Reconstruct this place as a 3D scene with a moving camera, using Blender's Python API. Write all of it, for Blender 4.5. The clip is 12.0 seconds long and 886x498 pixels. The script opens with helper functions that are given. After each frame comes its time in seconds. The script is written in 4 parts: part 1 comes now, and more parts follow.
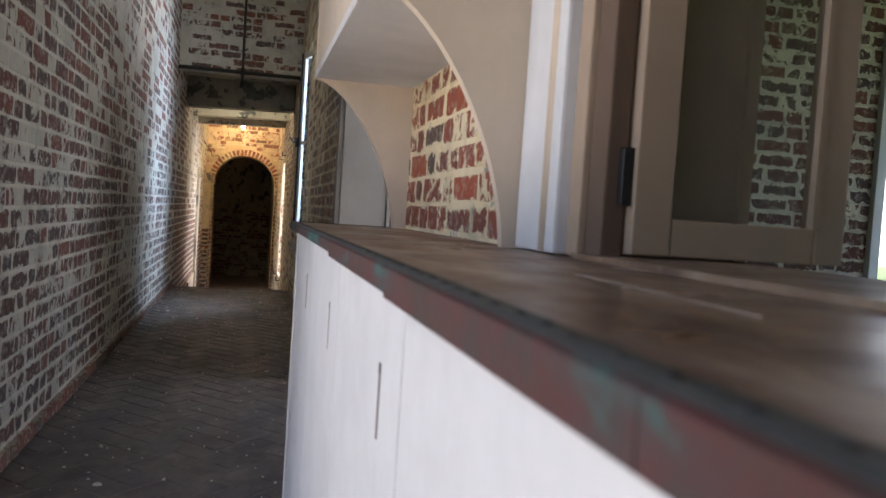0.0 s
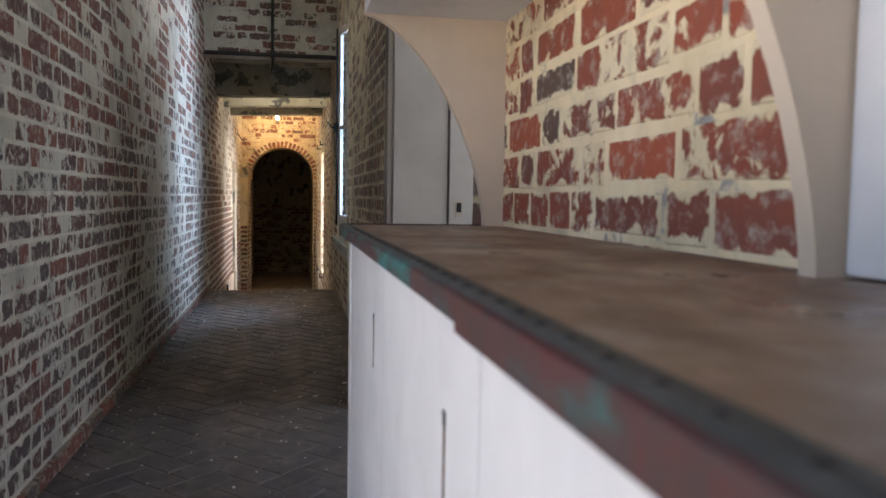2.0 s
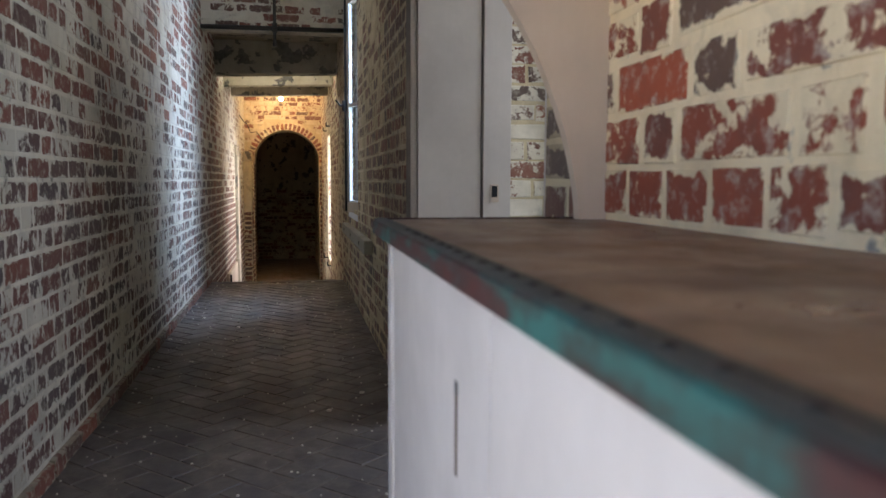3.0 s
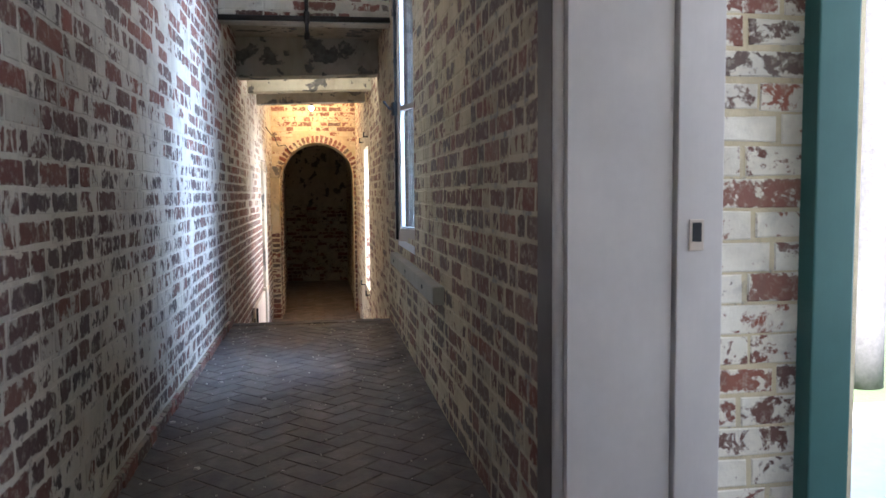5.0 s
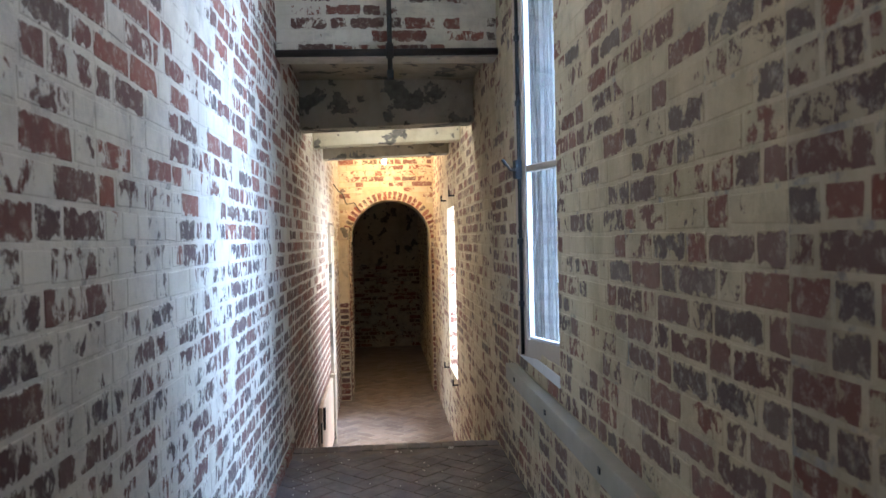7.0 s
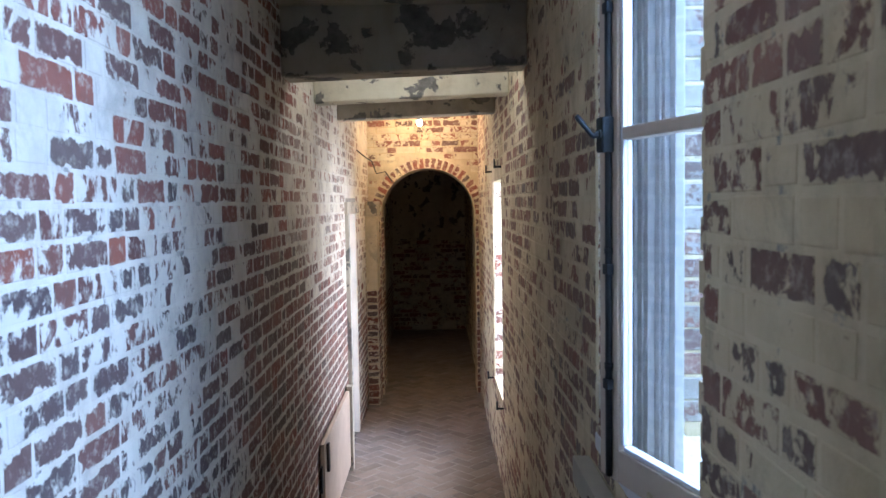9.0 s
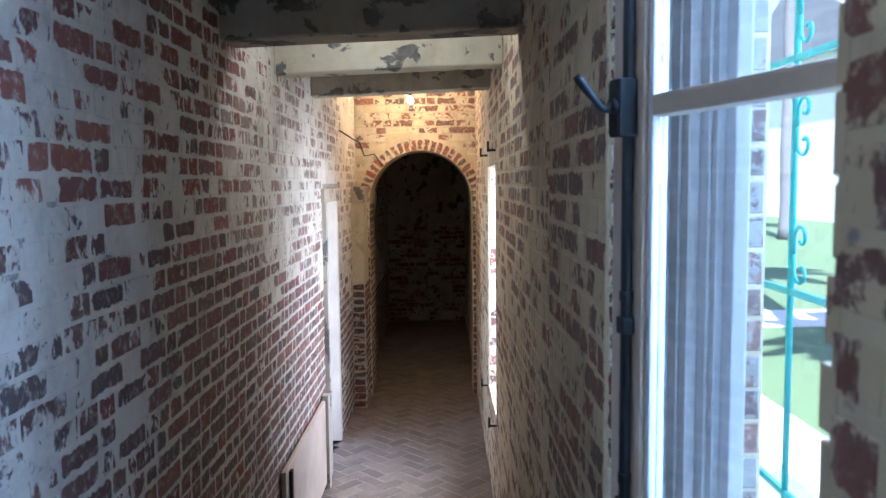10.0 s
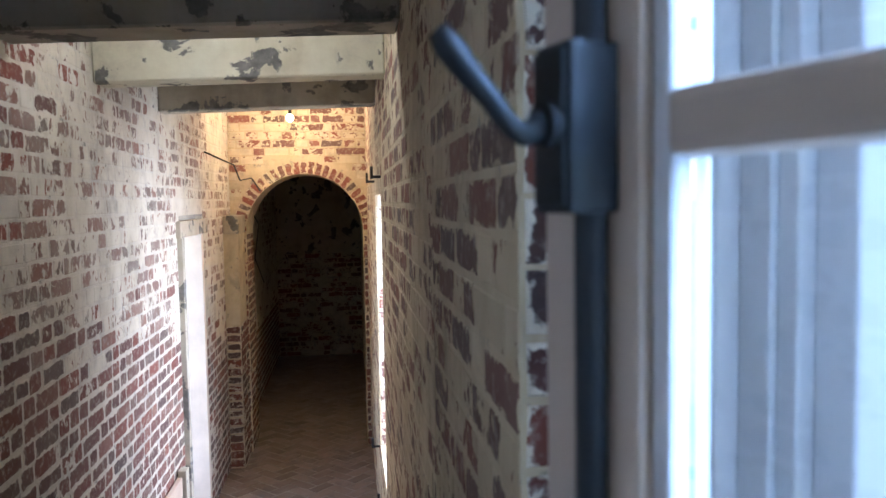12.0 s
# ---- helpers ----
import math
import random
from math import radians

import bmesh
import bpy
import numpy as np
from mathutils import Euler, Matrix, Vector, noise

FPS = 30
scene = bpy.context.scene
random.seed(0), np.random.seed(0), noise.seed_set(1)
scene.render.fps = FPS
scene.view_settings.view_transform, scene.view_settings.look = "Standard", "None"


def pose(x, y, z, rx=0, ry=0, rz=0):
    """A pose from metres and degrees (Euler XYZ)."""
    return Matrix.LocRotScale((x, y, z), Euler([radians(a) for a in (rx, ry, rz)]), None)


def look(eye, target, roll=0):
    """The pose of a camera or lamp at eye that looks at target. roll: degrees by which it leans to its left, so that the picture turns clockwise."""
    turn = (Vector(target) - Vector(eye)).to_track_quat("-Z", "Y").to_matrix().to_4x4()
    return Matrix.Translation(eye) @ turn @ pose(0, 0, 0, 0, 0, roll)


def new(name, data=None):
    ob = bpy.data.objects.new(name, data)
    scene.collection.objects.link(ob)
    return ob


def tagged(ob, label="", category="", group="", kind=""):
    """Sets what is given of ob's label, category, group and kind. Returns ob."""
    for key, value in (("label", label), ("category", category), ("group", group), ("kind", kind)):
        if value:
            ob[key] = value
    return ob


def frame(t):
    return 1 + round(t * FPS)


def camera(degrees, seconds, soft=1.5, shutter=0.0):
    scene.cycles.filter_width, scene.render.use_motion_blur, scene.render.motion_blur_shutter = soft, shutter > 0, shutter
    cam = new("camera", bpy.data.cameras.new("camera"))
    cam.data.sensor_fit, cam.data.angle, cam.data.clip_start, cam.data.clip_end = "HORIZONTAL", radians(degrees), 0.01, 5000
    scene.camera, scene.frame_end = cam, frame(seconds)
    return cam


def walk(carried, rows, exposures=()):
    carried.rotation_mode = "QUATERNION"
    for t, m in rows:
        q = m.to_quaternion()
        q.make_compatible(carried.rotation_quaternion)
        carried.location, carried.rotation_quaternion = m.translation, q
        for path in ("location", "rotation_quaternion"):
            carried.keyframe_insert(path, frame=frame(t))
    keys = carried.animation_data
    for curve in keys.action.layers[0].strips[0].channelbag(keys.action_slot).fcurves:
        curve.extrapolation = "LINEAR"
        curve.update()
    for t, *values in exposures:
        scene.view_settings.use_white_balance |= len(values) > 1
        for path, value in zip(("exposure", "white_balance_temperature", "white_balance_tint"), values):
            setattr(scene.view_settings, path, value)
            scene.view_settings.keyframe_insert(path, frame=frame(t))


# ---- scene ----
cam = camera(60.4, 12.0)
cam.data.dof.use_dof, cam.data.dof.focus_distance, cam.data.dof.aperture_fstop = True, 5.0, 7.5
METRES, EYE, TILT, LEAN, TURN = 7.1, 0.95, -0.4, 0.0, -14.5
ROWS = [
    (0.0, 0.0, 0.0, 0.0, 0.14, -2.15, -3.76),
    (0.5, -0.008, 0.0176, 0.0005, 2.31, -3.3, -4.19),
    (1.0, -0.0153, 0.0378, 0.0006, 1.52, -4.02, -3.53),
    (1.5, -0.0206, 0.0688, 0.0003, 1.5, -3.85, -2.06),
    (2.0, -0.023, 0.1016, 0.002, 3.07, -3.44, -0.9),
    (2.5, -0.031, 0.1335, 0.0012, 4.09, -3.95, -0.69),
    (3.0, -0.0421, 0.1696, 0.0022, 3.41, -4.72, -0.25),
    (5.0, -0.0961, 0.3391, 0.0106, 5.37, -3.8, 0.45),
    (5.5, -0.1133, 0.3882, 0.0181, 7.87, -1.46, 0.08),
    (6.0, -0.1376, 0.4358, 0.0282, 9.96, 0.33, 0.43),
    (6.5, -0.1554, 0.4844, 0.0374, 9.92, 0.0, 1.18),
    (8.5, -0.188, 0.7021, 0.0632, 11.85, -2.22, 1.24),
    (9.0, -0.1936, 0.7559, 0.0674, 14.07, -3.14, 0.8),
    (9.5, -0.1966, 0.8066, 0.0695, 13.64, -3.73, 0.88),
    (10.0, -0.1991, 0.8562, 0.0748, 14.6, -4.58, 0.48),
    (10.5, -0.2071, 0.8995, 0.0784, 14.19, -5.08, -0.0),
    (11.0, -0.2091, 0.9304, 0.0823, 10.7, -4.98, 0.13),
    (11.5, -0.2072, 0.9519, 0.0848, 9.16, -4.08, 0.78),
    (12.0, -0.2055, 0.9641, 0.0857, 7.38, -3.27, 0.89),
]
walk(cam, [(t, pose(0, 0, EYE, TILT, LEAN, TURN) @ pose(METRES * x, METRES * y, METRES * z, 90 + pitch, roll, yaw)) for t, x, y, z, yaw, pitch, roll in ROWS],
     [(0.0, 2.45, 6300, 18), (3.0, 2.5, 6300, 18), (5.0, 3.08, 5750, 20), (6.6, 3.27, 5600, 17), (8.5, 2.74, 5450, 20), (10.0, 2.62, 5000, 18), (12.0, 2.72, 5200, 20)])

# ---- world and light ----
SUN_EL, SUN_AZ = 50.0, 194.0
world = bpy.data.worlds.new("sky")
scene.world = world
world.use_nodes = True
wn = world.node_tree
wn.nodes.clear()
sky = wn.nodes.new("ShaderNodeTexSky")
sky.sky_type, sky.sun_disc = "NISHITA", False
sky.sun_elevation, sky.sun_rotation = radians(SUN_EL), radians(SUN_AZ)
wbg = wn.nodes.new("ShaderNodeBackground")
wbg.inputs["Strength"].default_value = 0.08
wout = wn.nodes.new("ShaderNodeOutputWorld")
wn.links.new(sky.outputs[0], wbg.inputs[0])
wn.links.new(wbg.outputs[0], wout.inputs[0])

sun = bpy.data.lights.new("sun", "SUN")
sun.energy, sun.angle, sun.color = 4.0, radians(0.5), (1.0, 0.95, 0.86)
sun_ob = new("sun", sun)
az, el = radians(SUN_AZ), radians(SUN_EL)
sun_dir = Vector((math.sin(az) * math.cos(el), math.cos(az) * math.cos(el), math.sin(el)))
sun_ob.matrix_world = look(sun_dir * 40, (0, 0, 0))

bulb_lamp = bpy.data.lights.new("bulb_light", "POINT")
bulb_lamp.energy, bulb_lamp.color, bulb_lamp.shadow_soft_size = 2.0, (1.0, 0.47, 0.11), 0.03
bulb_ob = new("bulb_light", bulb_lamp)
bulb_ob.location = (-0.155, 13.46, 2.21)
lamp2 = bpy.data.lights.new("second_bulb_light", "POINT")
lamp2.energy, lamp2.color, lamp2.shadow_soft_size = 0.05, (1.0, 0.96, 0.84), 0.12
lamp2_ob = new("second_bulb_light", lamp2)
lamp2_ob.location = (-0.12, 9.76, 2.22)


def sky_panel(name, at, size, watts, colour, dip=0.15):
    """An area lamp at an opening of the right-hand wall, in place of daylight."""
    lamp = bpy.data.lights.new(name, "AREA")
    lamp.shape, lamp.size, lamp.size_y = "RECTANGLE", size[0], size[1]
    lamp.energy, lamp.color = watts, colour
    ob = new(name, lamp)
    ob.matrix_world = look(at, (at[0] - 1, at[1], at[2] - dip))


sky_panel("window_daylight", (2.1, 7.3, 2.3), (2.0, 2.2), 51.0, (0.54, 0.74, 1.0), 0.55)
# Extra fill for the middle of the passage; no real window is known here.
sky_panel("high_window_daylight", (0.78, 5.9, 2.95), (0.9, 0.5), 4.2, (0.82, 0.9, 1.0))
sky_panel("lower_window_daylight", (1.6, 11.45, 1.45), (1.8, 1.9), 34.0, (1.0, 0.98, 0.95), 0.4)
# Added fill: makes up for the sky that the side room hides from the door.
sky_panel("door_daylight", (1.75, 3.9, 1.5), (0.7, 2.0), 2.4, (0.9, 0.95, 1.0))


# ---- materials ----
class Nodes:
    """Short hand for a node tree."""

    def __init__(self, name):
        self.mat = bpy.data.materials.new(name)
        self.mat.use_nodes = True
        self.t = self.mat.node_tree
        self.t.nodes.clear()
        self.out = self.add("ShaderNodeOutputMaterial")

    def add(self, kind, **values):
        n = self.t.nodes.new(kind)
        for key, v in values.items():
            self.put(n.inputs[key.replace("_", " ")], v)
        return n

    def put(self, socket, v):
        if isinstance(v, bpy.types.NodeSocket):
            self.t.links.new(v, socket)
        elif isinstance(v, bpy.types.Node):
            self.t.links.new(v.outputs[0], socket)
        else:
            socket.default_value = v

    def math(self, op, a, b=0.0, clamp=False):
        n = self.t.nodes.new("ShaderNodeMath")
        n.operation, n.use_clamp = op, clamp
        self.put(n.inputs[0], a)
        self.put(n.inputs[1], b)
        return n.outputs[0]

    def pos(self, scale=(1, 1, 1), local=False):
        if local:
            src = self.add("ShaderNodeTexCoord").outputs["Object"]
        else:
            src = self.add("ShaderNodeNewGeometry").outputs["Position"]
        m = self.t.nodes.new("ShaderNodeMapping")
        self.put(m.inputs["Vector"], src)
        m.inputs["Scale"].default_value = scale
        return m.outputs[0]

    def noise(self, vec, scale, detail=4.0, rough=0.55, distort=0.0):
        n = self.add("ShaderNodeTexNoise", Vector=vec, Scale=scale, Detail=detail, Roughness=rough, Distortion=distort)
        return n.outputs["Fac"]

    def ramp(self, fac, *stops):
        n = self.t.nodes.new("ShaderNodeValToRGB")
        self.put(n.inputs[0], fac)
        els = n.color_ramp.elements
        while len(els) < len(stops):
            els.new(0.5)
        for e, (p, c) in zip(els, stops):
            e.position = p
            e.color = (*c, 1) if isinstance(c, tuple) else (c, c, c, 1)
        return n.outputs[0]

    def mix(self, fac, a, b, mode="MIX"):
        n = self.t.nodes.new("ShaderNodeMix")
        n.data_type, n.blend_type = "RGBA", mode
        self.put(n.inputs[0], fac)
        for k, v in ((6, a), (7, b)):
            self.put(n.inputs[k], (*v, 1) if isinstance(v, tuple) else v)
        return n.outputs[2]

    def piece(self):
        """A random number for each piece, loose or joined."""
        a = self.add("ShaderNodeObjectInfo").outputs["Random"]
        b = self.add("ShaderNodeNewGeometry").outputs["Random Per Island"]
        return self.math("FRACT", self.math("ADD", a, b))

    def bump(self, height, strength=0.3, distance=0.01):
        return self.add("ShaderNodeBump", Height=height, Strength=strength, Distance=distance).outputs[0]

    def done(self, colour, rough=0.7, bump=None, metal=0.0, spec=0.5, **more):
        b = self.add("ShaderNodeBsdfPrincipled", Roughness=rough, Metallic=metal, **more)
        b.inputs["Specular IOR Level"].default_value = spec
        self.put(b.inputs["Base Color"], (*colour, 1) if isinstance(colour, tuple) else colour)
        if bump is not None:
            self.put(b.inputs["Normal"], bump)
        self.t.links.new(b.outputs[0], self.out.inputs[0])
        return self.mat


PAINT = ((0.38, 0.35, 0.31), (0.64, 0.60, 0.52), (0.73, 0.70, 0.63))


def limewash(n, p, tone):
    """Old lime paint: cream with grey and yellow stains."""
    a = n.noise(p, 1.3, 5, 0.6)
    b = n.noise(p, 9.0, 5, 0.65)
    base = n.ramp(n.math("ADD", n.math("MULTIPLY", a, 0.6), n.math("MULTIPLY", b, 0.4)), (0.3, PAINT[0]), (0.5, PAINT[1]), (0.68, PAINT[2]))
    stain = n.ramp(n.noise(n.pos((1, 1, 0.45)), 2.6, 6, 0.62, 0.3), (0.5, 0.0), (0.72, 0.55))
    base = n.mix(stain, base, (0.43, 0.375, 0.27))
    soot = n.ramp(n.noise(p, 5.5, 6, 0.7, 0.5), (0.55, 0.0), (0.74, 0.55))
    base = n.mix(soot, base, (0.25, 0.245, 0.235))
    return n.mix(1.0, base, tone, "MULTIPLY")


def brick_material(name, cover=0.5, tone=(1, 1, 1), dark=0.5, streak=(1, 1, 1), wash=0.3, fired=(1.18, 1.05, 0.86), whole=0.5, rag=0.05):
    """Brick faces under peeling lime paint. cover: share that is still painted; whole: how far the paint
    goes brick by brick rather than in flakes; rag: how ragged the bare patches' edges are, in metres."""
    n = Nodes(name)
    p = n.pos()
    ps = n.pos(streak)
    r = n.piece()
    r2 = n.math("FRACT", n.math("MULTIPLY", r, 7.31))
    fine = n.noise(ps, 17, 6, 0.62, 0.6)
    flake = n.noise(ps, 46, 5, 0.65, 0.4)
    broad = n.noise(p, 0.9, 3, 0.5)
    patch = n.noise(p, 3.4, 4, 0.55)
    v = n.math("ADD", n.math("MULTIPLY", n.math("SUBTRACT", fine, 0.5), 1.4), n.math("MULTIPLY", n.math("SUBTRACT", flake, 0.5), 0.65))
    v = n.math("ADD", v, n.math("MULTIPLY", n.math("SUBTRACT", r, 0.5), whole))
    v = n.math("ADD", v, n.math("MULTIPLY", n.math("SUBTRACT", broad, 0.5), 0.7))
    v = n.math("ADD", v, n.math("MULTIPLY", n.math("SUBTRACT", patch, 0.5), 0.8))
    bare = n.ramp(n.math("ADD", v, 0.95 - cover), (0.42, 0.0), (0.50, 1.0))
    at, half = n.add("ShaderNodeAttribute"), n.add("ShaderNodeAttribute")
    at.attribute_name, half.attribute_name = "inset", "half_size"
    gap = n.t.nodes.new("ShaderNodeVectorMath")
    size = n.t.nodes.new("ShaderNodeVectorMath")
    gap.operation, size.operation = "SUBTRACT", "ABSOLUTE"
    n.put(size.inputs[0], at.outputs["Vector"])
    n.put(gap.inputs[0], half.outputs["Vector"])
    n.put(gap.inputs[1], size.outputs[0])
    xyz = n.add("ShaderNodeSeparateXYZ", Vector=gap.outputs[0])
    edge = n.t.nodes.new("ShaderNodeMath")
    edge.operation = "SMOOTH_MIN"
    n.put(edge.inputs[0], xyz.outputs[0])
    n.put(edge.inputs[1], xyz.outputs[1])
    edge.inputs[2].default_value = 0.016
    ragged = n.math("ADD", n.math("MULTIPLY", n.math("SUBTRACT", n.noise(p, 19, 4, 0.55), 0.5), rag), n.math("MULTIPLY", n.math("SUBTRACT", n.noise(p, 52, 4, 0.6), 0.5), rag * 0.6))
    ragged = n.math("ADD", ragged, n.math("MULTIPLY", r2, 0.006))
    bare = n.math("MULTIPLY", bare, n.ramp(n.math("MULTIPLY", n.math("SUBTRACT", edge.outputs[0], ragged), 100.0), (0.0, 0.0), (0.4, 1.0)))
    clay = n.ramp(r2, (0.0, (0.22, 0.060, 0.038)), (0.42 - 0.3 * dark, (0.16, 0.044, 0.034)), (0.95 - 0.55 * dark, (0.095, 0.034, 0.034)), (1.0, (0.050, 0.044, 0.050)))
    clay = n.mix(1.0, clay, fired, "MULTIPLY")
    clay = n.mix(n.ramp(n.noise(p, 12, 5, 0.65), (0.5, 0.0), (0.75, 0.55)), clay, (0.080, 0.050, 0.045))
    speck = n.noise(p, 60, 5, 0.7)
    clay = n.mix(n.math("MULTIPLY", speck, 0.35), clay, (0.24, 0.125, 0.09))
    film = n.ramp(n.noise(p, 34, 6, 0.7), (0.52, 0.0), (0.68, 0.65))
    clay = n.mix(film, clay, (0.5, 0.46, 0.38))
    veil = n.math("MULTIPLY", n.noise(p, 7, 5, 0.6), n.math("ADD", n.math("MULTIPLY", r, wash), wash * 0.35))
    clay = n.mix(veil, clay, (0.36, 0.32, 0.26))
    paint = limewash(n, p, tone)
    colour = n.mix(bare, paint, clay)
    height = n.math("ADD", n.math("MULTIPLY", bare, -0.35), n.math("MULTIPLY", n.noise(p, 45, 6, 0.7), 0.8))
    return n.done(colour, 0.88, n.bump(height, 0.6, 0.006), spec=0.25)


def mortar_material(name, tone=(1, 1, 1), grey=0.35):
    n = Nodes(name)
    p = n.pos()
    paint = limewash(n, p, tone)
    gone = n.ramp(n.noise(p, 11, 6, 0.65), (0.62 - 0.25 * grey, 0.0), (0.68 - 0.2 * grey, 1.0))
    colour = n.mix(gone, paint, n.ramp(n.noise(p, 40, 4), (0.3, (0.2, 0.19, 0.165)), (0.7, (0.36, 0.34, 0.30))))
    return n.done(colour, 0.92, n.bump(n.noise(p, 38, 8, 0.7), 0.7, 0.008), spec=0.2)


def plaster_material(name, tone=(1, 1, 1), flake=0.35):
    """Painted plaster or timber of the beams, paint flaked off in large patches."""
    n = Nodes(name)
    p = n.pos()
    paint = limewash(n, p, tone)
    off = n.ramp(n.noise(p, 5.5, 7, 0.6, 0.3), (0.62 - 0.3 * flake, 0.0), (0.64 - 0.3 * flake, 1.0))
    under = n.ramp(n.noise(p, 14, 6, 0.7), (0.3, (0.10, 0.095, 0.085)), (0.7, (0.26, 0.25, 0.22)))
    colour = n.mix(off, paint, under)
    h = n.math("ADD", n.math("MULTIPLY", off, -0.6), n.math("MULTIPLY", n.noise(p, 30, 6), 0.5))
    return n.done(colour, 0.9, n.bump(h, 0.5, 0.006), spec=0.25)


def paint_material(name, colour, worn=(0.3, 0.27, 0.22), wear=0.3, rough=0.45, grain=(3, 3, 0.4), spec=0.4, soil=0.75):
    """Painted joinery: brush grain, a little dirt, chips."""
    n = Nodes(name)
    p = n.pos()
    g = n.noise(n.pos(grain), 22, 5, 0.6)
    dirt = n.noise(p, 2.4, 6, 0.65)
    base = n.mix(n.ramp(dirt, (0.35, 0.0), (0.75, 1.0)), colour, tuple(c * soil for c in colour))
    base = n.mix(n.math("MULTIPLY", g, 0.18), base, tuple(c * 0.6 for c in colour))
    chip = n.ramp(n.noise(p, 26, 7, 0.7), (0.80 - 0.25 * wear, 0.0), (0.82 - 0.25 * wear, 1.0))
    c = n.mix(chip, base, worn)
    h = n.math("ADD", n.math("MULTIPLY", g, 0.4), n.math("MULTIPLY", chip, -0.6))
    return n.done(c, n.ramp(dirt, (0.3, rough - 0.08), (0.7, rough + 0.15)), n.bump(h, 0.25, 0.003), spec=spec)


M_LEFT = brick_material("limewashed_brick_left", 0.52, (0.97, 0.96, 0.92), 0.45, (1, 0.75, 0.6), 0.25, whole=0.95)
M_RIGHT = brick_material("limewashed_brick_right", 0.42, (0.88, 0.79, 0.59), 0.6, (1, 0.8, 0.7), 0.45, (0.95, 0.92, 0.85), whole=0.7)
# These two have lowered paint tones: the near wall's dim light is in them.
M_LEFT_BARE = brick_material("half_bare_brick_left", 0.37, (0.82, 0.81, 0.78), 1.0, (1, 0.75, 0.5), 0.15, (0.85, 0.95, 0.98), whole=0.35, rag=0.06)
M_LEFT_NEAR = brick_material("maroon_bare_brick_left", 0.35, (0.82, 0.81, 0.77), 0.55, (1, 0.75, 0.6), 0.15, (1.0, 0.95, 0.9), whole=0.7)
M_LEFT_RED = brick_material("red_bare_brick_left", 0.38, (0.97, 0.96, 0.92), 0.4, (1, 0.75, 0.5), 0.2, whole=0.8)
M_LEFT_LOW = brick_material("dark_flaking_brick_left", 0.45, (0.95, 0.94, 0.9), 1.0, (1, 0.75, 0.45), 0.2, (0.7, 0.9, 0.98), whole=0.2, rag=0.07)
M_LEFT_FAR = brick_material("faded_brick_left", 0.58, (0.97, 0.95, 0.88), 0.3, (1, 0.75, 0.5), 0.8, whole=0.4)
M_LEFT_JOINT = brick_material("bare_jointed_brick_left", 0.16, (0.97, 0.95, 0.9), 0.5, (1, 0.75, 0.6), 0.35, (0.95, 0.9, 0.85), whole=0.3, rag=0.03)
M_RIGHT_PALE = brick_material("pale_limewashed_brick_right", 0.54, (0.97, 0.88, 0.67), 0.4, (1, 0.8, 0.6), 0.45, whole=0.6)
# Barer brick, and a paint tone lowered for the shadow beside the door.
M_RIGHT_BARE = brick_material("bare_dark_brick_right", 0.24, (0.64, 0.58, 0.46), 0.85, (1, 0.8, 0.6), 0.4, (0.9, 0.9, 0.88), whole=0.6)
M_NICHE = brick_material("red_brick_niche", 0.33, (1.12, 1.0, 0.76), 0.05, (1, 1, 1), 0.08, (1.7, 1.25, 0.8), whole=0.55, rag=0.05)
M_REVEAL = brick_material("whitewashed_brick_reveal", 0.54, (1.1, 1.1, 1.06), 0.6, whole=0.4, rag=0.07)
# Weathered reveal brick, its tone darkened and blued for the shade it lies in.
M_OUTER = brick_material("weathered_shaded_brick", 0.5, (0.5, 0.51, 0.53), 0.8, (1, 1, 1), 0.4, (0.8, 0.9, 1.0), whole=0.4)
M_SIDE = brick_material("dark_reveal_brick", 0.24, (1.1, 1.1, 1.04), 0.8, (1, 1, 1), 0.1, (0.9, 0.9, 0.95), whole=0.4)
M_ARCH = brick_material("arch_brick", 0.50, (1.05, 1.0, 0.82), 0.1)
M_RING = brick_material("arch_ring_brick", 0.2, (1.05, 1.0, 0.82), 0.05)
M_PIER = brick_material("pier_brick", 0.15, (1, 0.97, 0.85), 0.45, (1, 1, 1), 0.2, (0.95, 0.9, 0.85), rag=0.03)
M_BACK = brick_material("back_room_brick", 0.5, (0.9, 0.84, 0.72), 0.4)
M_FOOT = brick_material("foot_course_brick", 0.0, (0.5, 0.45, 0.4), 0.6)
M_MORTAR = mortar_material("limewashed_mortar", (0.97, 0.96, 0.92), 0.02)
M_MORTAR_R = mortar_material("limewashed_mortar_right", (0.93, 0.85, 0.65), 0.05)
M_MORTAR_BARE = mortar_material("bare_grey_mortar", (0.78, 0.72, 0.59), 0.4)
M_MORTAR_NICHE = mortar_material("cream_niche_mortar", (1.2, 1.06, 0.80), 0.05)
M_MORTAR_BACK = mortar_material("dull_mortar", (0.9, 0.84, 0.72), 0.5)
M_BEAM = plaster_material("flaking_beam_paint", (0.72, 0.7, 0.63), 0.24)
# Same flaking paint, tone raised and yellowed for the light on the second beam.
M_BEAM_LIT = plaster_material("lit_flaking_beam_paint", (1.0, 1.0, 0.86), 0.16)
M_SOFFIT = plaster_material("soffit_plaster", (0.75, 0.7, 0.6), 0.2)
M_WHITE = paint_material("white_joinery_paint", (0.66, 0.645, 0.64), wear=0.12, rough=0.38)
M_CREAM = paint_material("cream_joinery_paint", (0.62, 0.505, 0.39), wear=0.15, rough=0.5)
M_TAN = paint_material("tan_leaf_paint", (0.36, 0.26, 0.185), (0.62, 0.58, 0.5), wear=0.35, rough=0.5)
